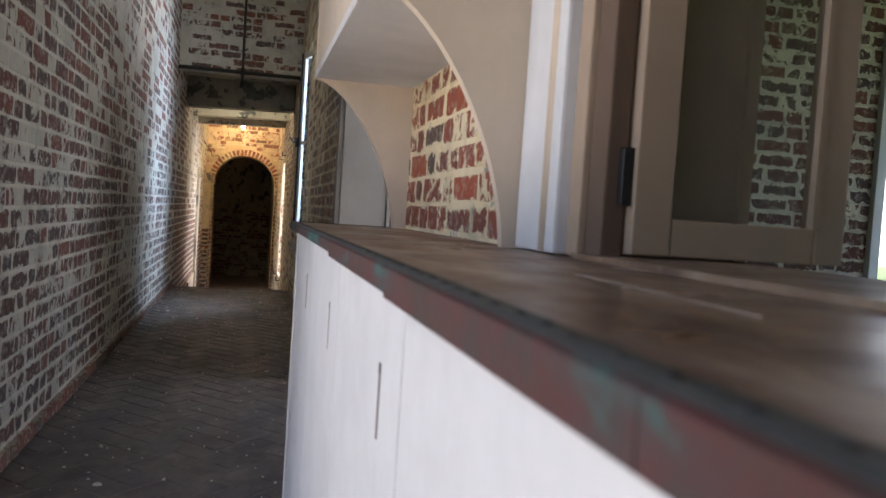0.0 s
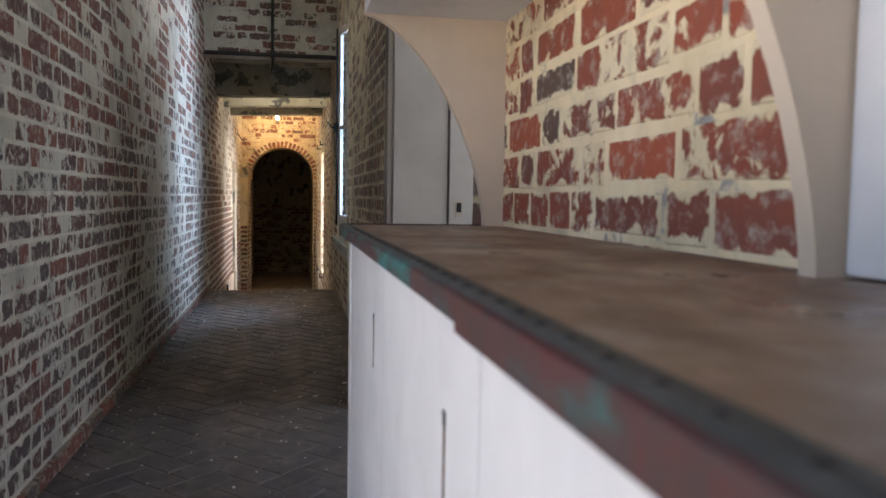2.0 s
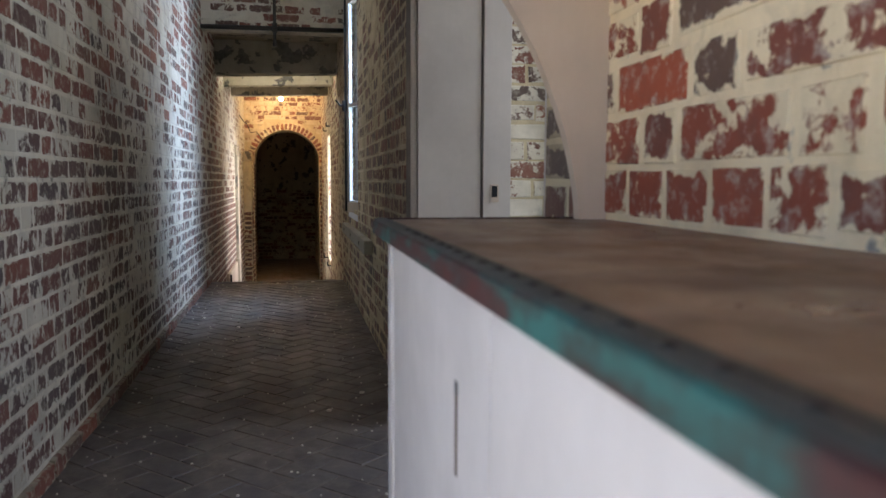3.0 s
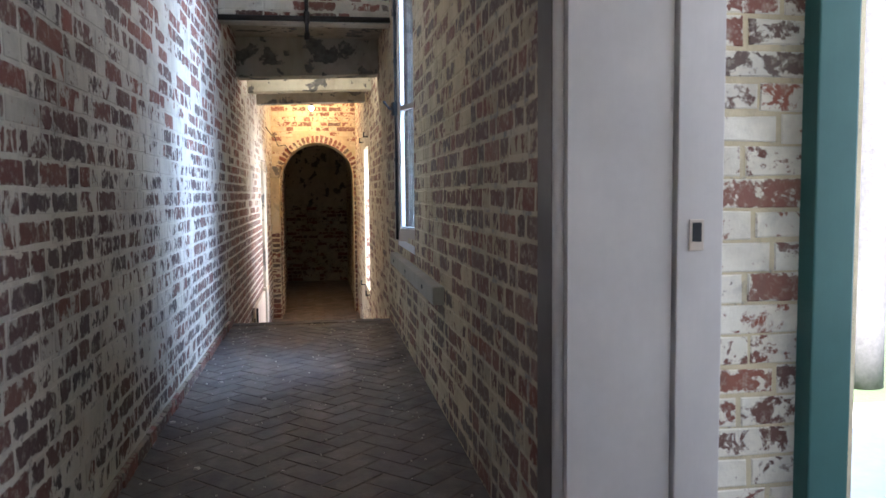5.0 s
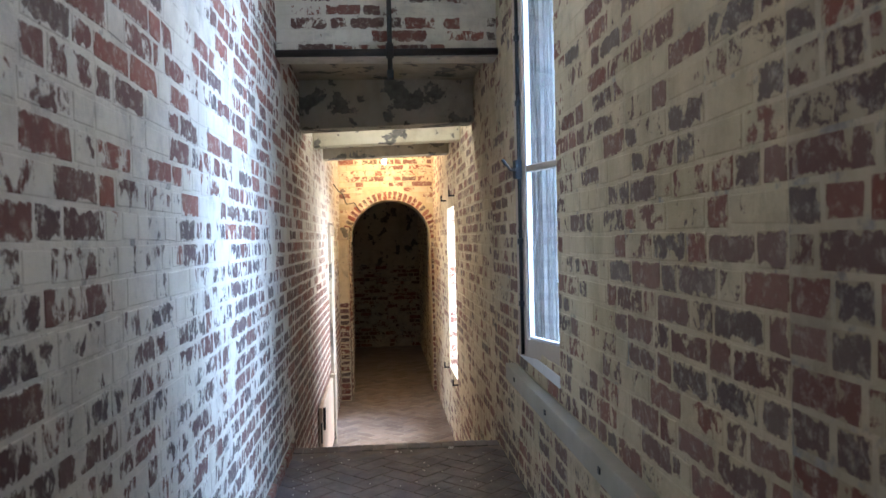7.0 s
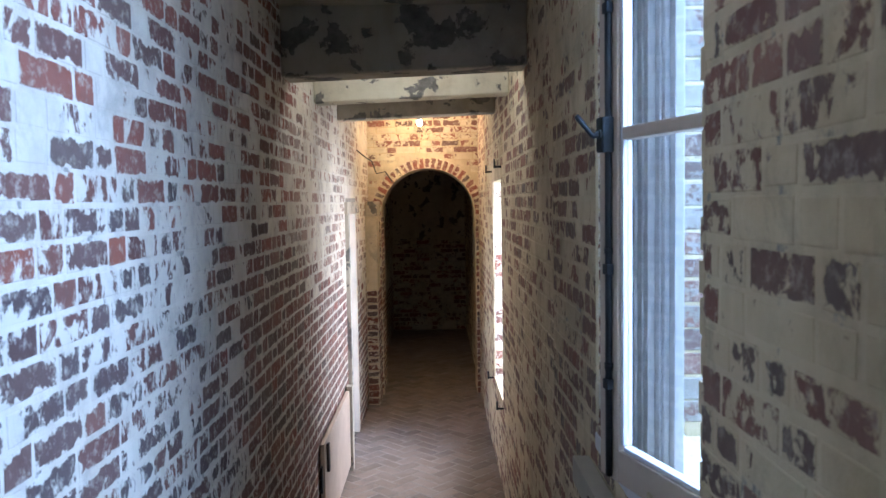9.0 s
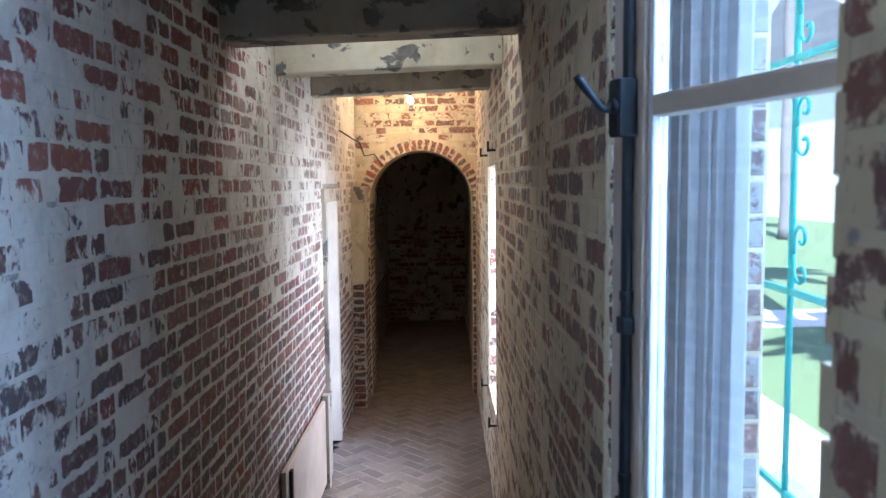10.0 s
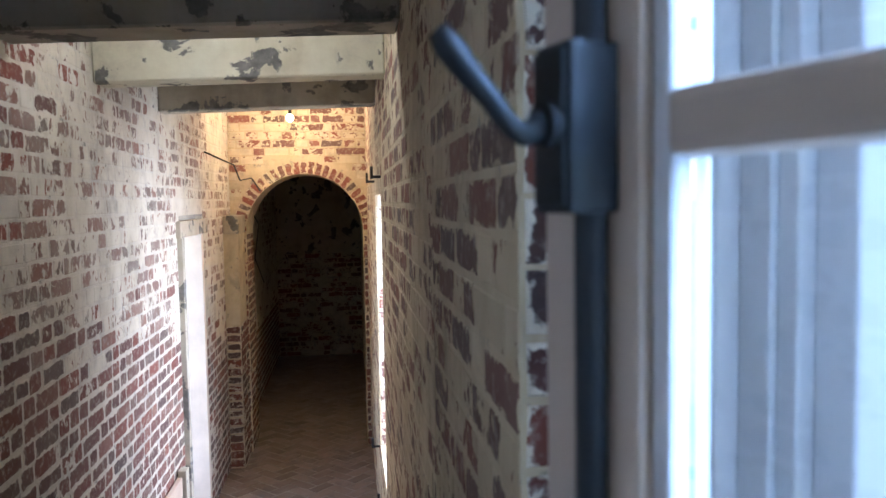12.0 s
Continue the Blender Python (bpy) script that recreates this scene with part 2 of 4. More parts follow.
M_DARKWOOD = paint_material("dark_bare_timber", (0.12, 0.075, 0.05), wear=0.3, rough=0.7)
M_WINDOW = paint_material("white_window_paint", (0.74, 0.76, 0.78), wear=0.2, rough=0.4)
M_JAMB = paint_material("bright_jamb_paint", (0.86, 0.76, 0.62), wear=0.1, rough=0.4)
M_LINING = paint_material("dull_door_lining_paint", (0.58, 0.54, 0.50), wear=0.12, rough=0.45)
# The beige carries warm indoor light on the leaf's inner faces.
M_SASH = paint_material("warm_lit_sash_paint", (0.58, 0.485, 0.385), wear=0.2, rough=0.5)
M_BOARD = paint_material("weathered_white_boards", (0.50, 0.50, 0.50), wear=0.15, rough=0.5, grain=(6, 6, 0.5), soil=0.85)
M_CASING = paint_material("grey_casing_paint", (0.115, 0.098, 0.085), wear=0.2, rough=0.5)
M_GREEN = paint_material("green_frame_paint", (0.022, 0.095, 0.085), (0.02, 0.04, 0.04), wear=0.1, rough=0.45)
M_TEAL = paint_material("teal_iron_paint", (0.05, 0.30, 0.28), wear=0.1, rough=0.4)


def floor_material(name, tint, dust):
    n = Nodes(name)
    p = n.pos()
    r = n.piece()
    base = n.ramp(r, (0.0, tuple(c * 0.75 for c in tint)), (0.5, tint), (1.0, tuple(c * 1.3 for c in tint)))
    base = n.mix(n.math("MULTIPLY", n.noise(p, 55, 6, 0.7), 0.5), base, tuple(c * 0.5 for c in tint))
    d = n.ramp(n.noise(n.pos((1, 0.55, 1)), 3.2, 7, 0.68), (0.50 - 0.07 * dust, 0.0), (0.66 - 0.05 * dust, 0.88))
    colour = n.mix(d, base, n.ramp(n.noise(p, 14, 6, 0.7), (0.35, (0.115, 0.10, 0.09)), (0.65, (0.20, 0.175, 0.155))))
    h = n.noise(p, 24, 7, 0.65)
    return n.done(colour, n.ramp(n.noise(p, 6, 5), (0.3, 0.42), (0.7, 0.75)), n.bump(h, 0.45, 0.006), spec=0.4)


M_PAVE = floor_material("dark_floor_brick", (0.098, 0.09, 0.092), 1.15)
M_PAVE_LOW = floor_material("brown_floor_brick", (0.27, 0.21, 0.165), 0.0)


def dust_material(name, low, high):
    n = Nodes(name)
    p = n.pos()
    c = n.ramp(n.noise(p, 8, 7, 0.7), (0.3, low), (0.7, high))
    return n.done(c, 0.95, n.bump(n.noise(p, 60, 6), 0.6, 0.004), spec=0.2)


M_DUST = dust_material("pale_joint_dust", (0.22, 0.195, 0.17), (0.42, 0.38, 0.33))
M_DUST_DARK = dust_material("grey_floor_dust", (0.12, 0.105, 0.095), (0.24, 0.21, 0.185))


def counter_top_material():
    """Old brown varnish: rubbed pale along the counter, dark spills, dull and shiny by turns."""
    n = Nodes("brown_counter_top")
    p = n.pos()
    a = n.noise(n.pos((2.2, 0.7, 1)), 5, 7, 0.65, 0.4)
    c = n.ramp(a, (0.3, (0.10, 0.055, 0.034)), (0.5, (0.19, 0.118, 0.072)), (0.72, (0.31, 0.21, 0.13)))
    rub = n.ramp(n.noise(n.pos((1.6, 0.5, 1)), 9, 5, 0.6, 0.8), (0.56, 0.0), (0.70, 0.6))
    c = n.mix(rub, c, (0.42, 0.34, 0.26))
    spill = n.ramp(n.noise(p, 3.1, 5, 0.6, 1.0), (0.56, 0.0), (0.64, 0.65))
    c = n.mix(spill, c, (0.075, 0.045, 0.032))
    c = n.mix(n.ramp(n.noise(p, 34, 6, 0.7), (0.5, 0.0), (0.75, 0.5)), c, (0.38, 0.30, 0.22))
    return n.done(c, n.ramp(n.noise(p, 6, 6, 0.65), (0.35, 0.26), (0.65, 0.58)), n.bump(n.noise(p, 50, 5), 0.15, 0.002), spec=0.35)


M_TOP = counter_top_material()


def strip_material(name, age):
    """Metal edging: worn through red paint to brown metal, with green patina."""
    n = Nodes(name)
    p = n.pos()
    a = n.math("SUBTRACT", n.noise(n.pos((1, 1, 3)), 6.5, 6, 0.6, 0.2), age)
    c = n.ramp(a, (0.30, (0.035, 0.12, 0.115)), (0.40, (0.04, 0.075, 0.07)), (0.46, (0.06, 0.033, 0.033)), (0.56, (0.075, 0.024, 0.023)), (0.66, (0.060, 0.030, 0.025)), (0.74, (0.05, 0.034, 0.03)))
    c = n.mix(n.ramp(n.noise(p, 26, 6, 0.7), (0.46, 0.0), (0.64, 0.8)), c, (0.042, 0.034, 0.033))
    return n.done(c, 0.7, n.bump(n.noise(p, 60, 5), 0.3, 0.002), metal=0.0, spec=0.2)


M_STRIP = strip_material("worn_metal_edging", -0.06)
M_STRIP_GREEN = strip_material("green_metal_edging", 0.09)


def plain_material(name, colour, rough=0.6, metal=0.0, vary=0.25, scale=20.0, bump=0.3):
    n = Nodes(name)
    p = n.pos()
    f = n.noise(p, scale, 6, 0.65)
    c = n.mix(n.math("MULTIPLY", f, 1.0), tuple(v * (1 - vary) for v in colour), tuple(v * (1 + vary) for v in colour))
    return n.done(c, rough, n.bump(f, bump, 0.004), metal=metal)


M_RAIL = paint_material("grey_rail_paint", (0.42, 0.39, 0.31), wear=0.5, rough=0.6)
M_IRON = plain_material("dark_iron", (0.035, 0.035, 0.037), 0.45, 0.6)
M_FLANGE = plain_material("dark_verdigris_flange", (0.045, 0.05, 0.047), 0.65, 0.0, 0.7, 30)
M_PIPE = plain_material("rusty_pipe", (0.05, 0.045, 0.04), 0.6, 0.3)
M_LATCH = plain_material("blackened_latch_metal", (0.03, 0.036, 0.04), 0.42, 0.6)
M_WIRE = plain_material("black_wire", (0.02, 0.02, 0.02), 0.6)
M_GRASS = plain_material("lawn", (0.085, 0.125, 0.05), 0.9, 0, 0.5, 40)
M_PATH = plain_material("concrete_path", (0.50, 0.48, 0.44), 0.9, 0, 0.15, 12)
M_BARK = plain_material("grey_palm_bark", (0.13, 0.125, 0.12), 0.95, 0, 0.5, 30, 0.8)
M_LEAF = plain_material("foliage", (0.05, 0.09, 0.025), 0.7, 0, 0.5, 9)
M_HOUSE = plain_material("white_house_paint", (0.72, 0.7, 0.66), 0.8, 0, 0.1, 6)
M_ROOF = plain_material("grey_roof", (0.2, 0.19, 0.19), 0.8, 0, 0.2, 8)
M_NIGHT = plain_material("dark_opening", (0.2, 0.2, 0.21), 0.4)
M_CHIP = plain_material("plaster_chips", (0.6, 0.58, 0.52), 0.9)
M_CEIL = plaster_material("ceiling_plaster", (0.9, 0.88, 0.8), 0.2)


def glass_material():
    n = Nodes("window_glass")
    b = n.add("ShaderNodeBsdfPrincipled", Roughness=0.02, IOR=1.45)
    b.inputs["Transmission Weight"].default_value = 1.0
    b.inputs["Base Color"].default_value = (0.93, 0.97, 0.98, 1)
    n.t.links.new(b.outputs[0], n.out.inputs[0])
    return n.mat


M_GLASS = glass_material()


def glow_material(name, colour, strength):
    n = Nodes(name)
    e = n.add("ShaderNodeEmission", Color=(*colour, 1), Strength=strength)
    n.t.links.new(e.outputs[0], n.out.inputs[0])
    return n.mat


M_BULB = glow_material("lit_bulb_glass", (1.0, 0.8, 0.5), 60.0)
M_BULB_DIM = glow_material("dim_bulb_glass", (1.0, 0.95, 0.8), 24.0)

# ---- mesh helpers ----
L, R = -0.76, 0.48          # inner faces of the corridor's long walls
DROP, LOW = 8.6, -0.79      # where the upper floor ends, and the lower floor's level
ARCH_Y, BACK_Y = 14.1, 18.5
ROOF = 3.4


def bm_box(bm, x0, x1, y0, y1, z0, z1, bevel=0.0):
    v = [bm.verts.new((x, y, z)) for x in (x0, x1) for y in (y0, y1) for z in (z0, z1)]
    faces = [bm.faces.new([v[i] for i in q]) for q in ((0, 1, 3, 2), (4, 6, 7, 5), (0, 4, 5, 1), (2, 3, 7, 6), (0, 2, 6, 4), (1, 5, 7, 3))]
    if bevel:
        edges = list({e for f in faces for e in f.edges})
        bmesh.ops.bevel(bm, geom=edges, offset=bevel, segments=2, affect="EDGES", profile=0.6)
    return bm


def box(x0, x1, y0, y1, z0, z1, bevel=0.0):
    return bm_box(bmesh.new(), x0, x1, y0, y1, z0, z1, bevel)


def bm_prism(bm, outline, axis, a, b):
    """A prism over an outline of 2D points; axis x, y or z, from a to b along it."""
    def at(p, h):
        return {"x": (h, p[0], p[1]), "y": (p[0], h, p[1]), "z": (p[0], p[1], h)}[axis]
    lo = [bm.verts.new(at(p, a)) for p in outline]
    hi = [bm.verts.new(at(p, b)) for p in outline]
    k = len(outline)
    for i in range(k):
        bm.faces.new((lo[i], lo[(i + 1) % k], hi[(i + 1) % k], hi[i]))
    bm.faces.new(lo[::-1])
    bm.faces.new(hi)
    bmesh.ops.recalc_face_normals(bm, faces=bm.faces[:])
    return bm


def prism(outline, axis, a, b):
    return bm_prism(bmesh.new(), outline, axis, a, b)


def bm_tube(bm, points, radius, sides=10):
    """A round bar along points; radius one number or one a point."""
    pts = [Vector(p) for p in points]
    rad = radius if isinstance(radius, (list, tuple)) else [radius] * len(pts)
    rings = []
    side = None
    for i, p in enumerate(pts):
        d = (pts[min(i + 1, len(pts) - 1)] - pts[max(i - 1, 0)]).normalized()
        if side is None:
            side = d.orthogonal().normalized()
        else:
            side = (side - d * side.dot(d)).normalized()
        up = d.cross(side)
        rings.append([bm.verts.new(p + rad[i] * (math.cos(a) * side + math.sin(a) * up)) for a in (2 * math.pi * k / sides for k in range(sides))])
    for a, b in zip(rings, rings[1:]):
        for k in range(sides):
            f = bm.faces.new((a[k], a[(k + 1) % sides], b[(k + 1) % sides], b[k]))
            f.smooth = True
    bm.faces.new(rings[0][::-1])
    bm.faces.new(rings[-1])
    return bm


def tube(points, radius, sides=10):
    return bm_tube(bmesh.new(), points, radius, sides)


def part(name, bm, material, parent=None, label=""):
    me = bpy.data.meshes.new(name)
    bm.to_mesh(me)
    bm.free()
    me.materials.append(material)
    ob = new(name, me)
    if parent is not None:
        ob.parent = parent
    if label:
        ob["label"] = label
    return ob


def thing(name, label, category, group="", at=(0, 0, 0)):
    ob = new(name)
    ob.location = at
    ob.empty_display_size = 0.1
    return tagged(ob, label, category, group)


def structure(name, bm, material, label, category):
    return tagged(part(name, bm, material), label, category, kind="structure")


# ---- brickwork ----
COURSE, JOINT = 0.0735, 0.008


def cut(spans, a, b):
    out = []
    for s, e in spans:
        if b <= s or a >= e:
            out.append((s, e))
        else:
            if a > s:
                out.append((s, a))
            if b < e:
                out.append((b, e))
    return out


def courses(u0, u1, z0, z1, holes, rng):
    """Bricks of a wall face as (u0, u1, z0, z1), stretchers and headers mixed, left out in the holes."""
    rows = []
    count = max(1, round((z1 - z0) / COURSE))
    h = (z1 - z0) / count
    for k in range(count):
        lo, hi = z0 + k * h, z0 + (k + 1) * h
        mid = (lo + hi) / 2
        spans = [(u0, u1)]
        for a, b, c, d in holes:
            if c < mid < d:
                spans = cut(spans, a, b)
        for s, e in spans:
            u = s
            header = (k % 2 == 0)
            first = True
            while u < e - 0.02:
                size = 0.106 if header else 0.214
                if first and k % 4 > 1:
                    size *= 0.75
                first = False
                size += rng.uniform(-0.008, 0.008)
                if e - (u + size) < 0.06:
                    size = e - u
                rows.append((u + JOINT / 2 if u > s else u, min(u + size, e) - (JOINT / 2 if u + size < e else 0), lo + JOINT / 2 + rng.uniform(-0.001, 0.001), hi - JOINT / 2 + rng.uniform(-0.001, 0.001)))
                u += size
                header = (not header) if rng.random() < 0.82 else header
    return rows


QUADS = ((4, 5, 6, 7), (0, 1, 5, 4), (1, 2, 6, 5), (2, 3, 7, 6), (3, 0, 4, 7))


def brick_points(w, h, proud, rng):
    """Eight corners of a brick face, u to the right, v up, n outwards, about its middle."""
    c = ((-w / 2, -h / 2), (w / 2, -h / 2), (w / 2, h / 2), (-w / 2, h / 2))
    j = [(rng.uniform(-0.0022, 0.0022), rng.uniform(-0.0022, 0.0022)) for _ in c]
    b = 0.0045
    low = [(x + a, y + d, -0.002) for (x, y), (a, d) in zip(c, j)]
    top = [(x - math.copysign(b, x) + a, y - math.copysign(b, y) + d, proud * rng.uniform(0.75, 1.1)) for (x, y), (a, d) in zip(c, j)]
    return low + top


def mark_edges(me, inset, half):
    """Keeps how far a point lies from its brick's middle, and the brick's half size, for the paint at its edges."""
    for name, values in (("inset", inset), ("half_size", half)):
        a = me.attributes.new(name, "FLOAT_VECTOR", "POINT")
        a.data.foreach_set("vector", [c for x, y in values for c in (x, y, 0.0)])


def brick_face(parent, frame_of, rows, material, near=None, limit=290, seed=1, proud=0.0017, name="brick"):
    """Lays brick faces on a wall: frame_of is the pose whose x runs along the wall, y up and z out of it.
    Those inside near = (u0, u1, v0, v1) are pieces of their own, the rest one joined mesh."""
    rng = random.Random(seed)
    verts, faces, inset, half = [], [], [], []
    shared = {}
    loose = 0
    for u0, u1, v0, v1 in rows:
        w, h, cu, cv = u1 - u0, v1 - v0, (u0 + u1) / 2, (v0 + v1) / 2
        if w < 0.01 or h < 0.01:
            continue
        if near and near[0] < cu < near[1] and near[2] < cv < near[3] and loose < limit:
            key = (round(w, 2), round(h, 2), rng.randrange(3))
            if key not in shared:
                me = bpy.data.meshes.new(name)
                me.from_pydata(brick_points(key[0], key[1], proud, rng), [], QUADS)
                mark_edges(me, [me.vertices[i].co[:2] for i in range(8)], [(key[0] / 2, key[1] / 2)] * 8)
                me.materials.append(material)
                shared[key] = me
            ob = new(name, shared[key])
            ob.matrix_world = frame_of @ Matrix.Translation((cu, cv, 0))
            ob.parent = parent
            loose += 1
        else:
            k = len(verts)
            pts = brick_points(w, h, proud, rng)
            verts += [frame_of @ Vector((cu + x, cv + y, z)) for x, y, z in pts]
            inset += [q[:2] for q in pts]
            half += [(w / 2, h / 2)] * 8
            faces += [[k + i for i in q] for q in QUADS]
    if verts:
        me = bpy.data.meshes.new("brickwork")
        me.from_pydata(verts, [], faces)
        mark_edges(me, inset, half)
        me.materials.append(material)
        ob = new("brickwork", me)
        ob.parent = parent
        ob["kind"] = "stuff"
    return parent


def facing(origin, along, out):
    """The pose of a wall face: x along, y up, z out."""
    a, o = Vector(along), Vector(out)
    up = Vector((0, 0, 1))
    m = Matrix((a, up, o)).transposed().to_4x4()
    return Matrix.Translation(origin) @ m


FACE_L = facing((L, 0, 0), (0, -1, 0), (1, 0, 0))     # u = -y
FACE_R = facing((R, 0, 0), (0, 1, 0), (-1, 0, 0))     # u = y


def wall_bm(x0, x1, y0, y1, z0, z1, holes, bm=None):
    """A wall along y as boxes round its holes (y0, y1, z0, z1)."""
    bm = bm or bmesh.new()
    ys = sorted({y0, y1, *[h[0] for h in holes], *[h[1] for h in holes]})
    for a, b in zip(ys, ys[1:]):
        spans = [(z0, z1)]
        for h in holes:
            if h[0] < (a + b) / 2 < h[1]:
                spans = cut(spans, h[2], h[3])
        for lo, hi in spans:
            bm_box(bm, x0, x1, a, b, lo, hi)
    return bm


# openings as (y0, y1, z0, z1)
WIN_A = (0.45, 1.03, 0.905, 2.5)
DOOR = (2.62, 4.15, -0.02, 2.45)
WIN_B = (6.875, 7.78, 0.70, 2.42)
WIN_B_OUT = (6.76, 7.78, 0.70, 2.42)
WIN_B_FACE = (6.70, 7.84, 0.66, 2.44)
# Unseen opening, added only to let fill light onto the left wall.
FILL_HOLE = (5.4, 6.4, 2.65, 3.25)
WIN_LOW = (11.1, 11.95, -0.10, 1.55)
DOOR_L = (11.97, 12.76, LOW, 1.44)
DOOR_START = (-0.8, 1.85, -0.02, 2.4)
START = -3.0

# ---- structure ----
wall_left = structure("wall_left", wall_bm(L - 0.45, L, START, BACK_Y, -1.0, ROOF, [DOOR_L, DOOR_START]), M_MORTAR, "long brick wall under peeling lime paint, one doorway", "wall")
wall_right_thick = structure("wall_right_thick", wall_bm(R, R + 0.74, 2.4, 5.2, -1.0, ROOF, [DOOR], wall_bm(R, R + 0.246, START, 2.4, -1.0, ROOF, [WIN_A])), M_MORTAR_R, "thick brick wall with a doorway and a window", "wall")
wall_right = structure("wall_right", wall_bm(R, R + 0.012, 5.2, BACK_Y, -1.0, ROOF, [WIN_B, WIN_LOW, FILL_HOLE], wall_bm(R + 0.012, R + 0.22, 5.2, BACK_Y, -1.0, ROOF, [WIN_B_OUT, WIN_LOW, FILL_HOLE], wall_bm(R + 0.22, R + 0.35, 5.2, BACK_Y, -1.0, ROOF, [WIN_B_FACE, WIN_LOW, FILL_HOLE]))), M_MORTAR_R, "brick wall under stained lime paint, two windows", "wall")
wall_start = structure("wall_start", box(L - 0.45, R + 0.74, START - 0.3, START, -1.0, ROOF), M_MORTAR, "plain painted end wall of the passage", "wall")
ceiling = structure("ceiling", box(L - 0.45, R + 0.74, START - 0.3, 8.45, ROOF, ROOF + 0.2), M_CEIL, "plain plaster ceiling high over the passage", "ceiling")
ceiling_low = structure("ceiling_low", box(L, R, 8.45, 11.9, 2.38, 2.6), M_SOFFIT, "low plaster soffit over the steps", "ceiling")
ceiling_end = structure("ceiling_end", box(L, R, 11.9, BACK_Y + 0.3, 2.75, 2.95), M_SOFFIT, "plaster ceiling before the arch", "ceiling")
wall_header = structure("wall_header", box(L, R, 8.3, 8.45, 2.27, ROOF), M_MORTAR, "brick wall over the passage above the pipe", "wall")
roof_fill = structure("roof", box(L - 0.45, R + 0.62, 8.45, BACK_Y + 0.3, 3.0, ROOF + 0.2), M_ROOF, "flat roof over the lower passage", "roof")

floor_upper = structure("floor_upper", box(L, R, START, DROP, -0.3, 0.0), M_DUST_DARK, "dusty brick floor laid in herringbone", "floor")
steps = structure("steps", bmesh.new(), M_PAVE_LOW, "brick steps down to the lower passage", "steps")
bm = bmesh.new()
for k in range(3):
    bm_box(bm, L, R, DROP, DROP + 0.29 * (k + 1), LOW + 0.197 * (2 - k), LOW + 0.197 * (3 - k))
bm.to_mesh(steps.data)
bm.free()
floor_lower = structure("floor_lower", box(L - 0.45, R, DROP, BACK_Y, LOW - 0.2, LOW), M_DUST, "worn brick floor laid in herringbone, lower passage", "floor")

# beams: each dips towards the left wall
for y, lo, deep, mat, label in ((9.42, 2.05, 0.20, M_BEAM, "dark flaking painted beam across the passage"),
                                (10.42, 2.05, 0.16, M_BEAM_LIT, "flaking painted beam across the passage, tinted as if lit"),
                                (11.55, 2.06, 0.14, M_BEAM, "brown flaking painted beam across the passage")):
    b = prism([(L, lo - 0.02), (R, lo + 0.025), (R, 2.40), (L, 2.40)], "y", y, y + deep)
    bmesh.ops.bevel(b, geom=b.edges[:], offset=0.008, segments=1, affect="EDGES")
    tagged(part("beam", b, mat), label, "beam", "beams over the steps")

# arch wall
AX, AR, AZ, AT = -0.09, 0.53, 1.24, 0.5
bm = bmesh.new()
arc = [(AX + AR * math.cos(a), AZ + AR * math.sin(a)) for a in (math.pi * k / 24 for k in range(25))]
for (xa, za), (xb, zb) in zip(arc, arc[1:]):
    bm_prism(bm, [(xb, zb), (xa, za), (xa, 2.75), (xb, 2.75)], "y", ARCH_Y, ARCH_Y + AT)
bm_box(bm, L, AX - AR, ARCH_Y, ARCH_Y + AT, LOW, 2.75)
bm_box(bm, AX + AR, R, ARCH_Y, ARCH_Y + AT, LOW, 2.75)
wall_arch = structure("wall_arch", bm, M_MORTAR_R, "brick wall with a round arch, lit by a bulb", "wall")
wall_back = structure("wall_back", box(L, R, BACK_Y, BACK_Y + 0.3, LOW, 2.75), M_MORTAR_BACK, "dim brick and plaster end wall beyond the arch", "wall")

# ---- brick faces ----
rng = random.Random(5)
hole_l = [(-DOOR_L[1], -DOOR_L[0] + 0.06, DOOR_L[2], DOOR_L[3] + 0.09)]
rows = courses(-BACK_Y, -START, 0.0735, 3.38, hole_l + [(-1.85, 0.8, -0.1, 2.4)], rng)
zones = {}
for r in rows:
    y = -r[0] + rng.gauss(0, 0.3)
    z = r[2] + rng.gauss(0, 0.12)
    high = z > (1.05 if y < 4.4 else 1.3)
    if 6.9 < y < 9.6 and high:
        zone = "window"
    elif y > 8.5:
        zone = "far" if z > 1.35 - 0.2 * (y - 8.5) else "jointed"
    elif y < 4.4:
        zone = "near" if high else "near_low"
    else:
        zone = "middle" if high else "low"
    zones.setdefault(zone, []).append(r)
brick_face(wall_left, FACE_L, zones["near"], M_LEFT_NEAR, seed=2)
brick_face(wall_left, FACE_L, zones["near_low"], M_LEFT_BARE, seed=37)
brick_face(wall_left, FACE_L, zones["jointed"], M_LEFT_JOINT, near=(-10.4, -8.5, 0.2, 1.4), limit=120, seed=38)
brick_face(wall_left, FACE_L, zones["middle"], M_LEFT, near=(-6.9, -4.4, 0.5, 2.0), limit=100, seed=31)
brick_face(wall_left, FACE_L, zones["low"], M_LEFT_LOW, near=(-6.9, -4.4, 0.6, 1.5), limit=120, seed=34)
brick_face(wall_left, FACE_L, zones["far"], M_LEFT_FAR, seed=35)
brick_face(wall_left, FACE_L, zones["window"], M_LEFT_RED, near=(-8.4, -6.9, 0.7, 1.9), limit=150, seed=32)
rows = courses(-BACK_Y, -DROP, LOW, 0.07, hole_l, rng)
brick_face(wall_left, FACE_L, rows, M_LEFT_JOINT, seed=3)
rows = courses(-DROP, -1.85, 0.0, 0.07, [], rng)
brick_face(wall_left, FACE_L, rows, M_FOOT, seed=4, proud=0.02, name="foot_brick", near=(-8.0, -3.0, -1, 1), limit=60)

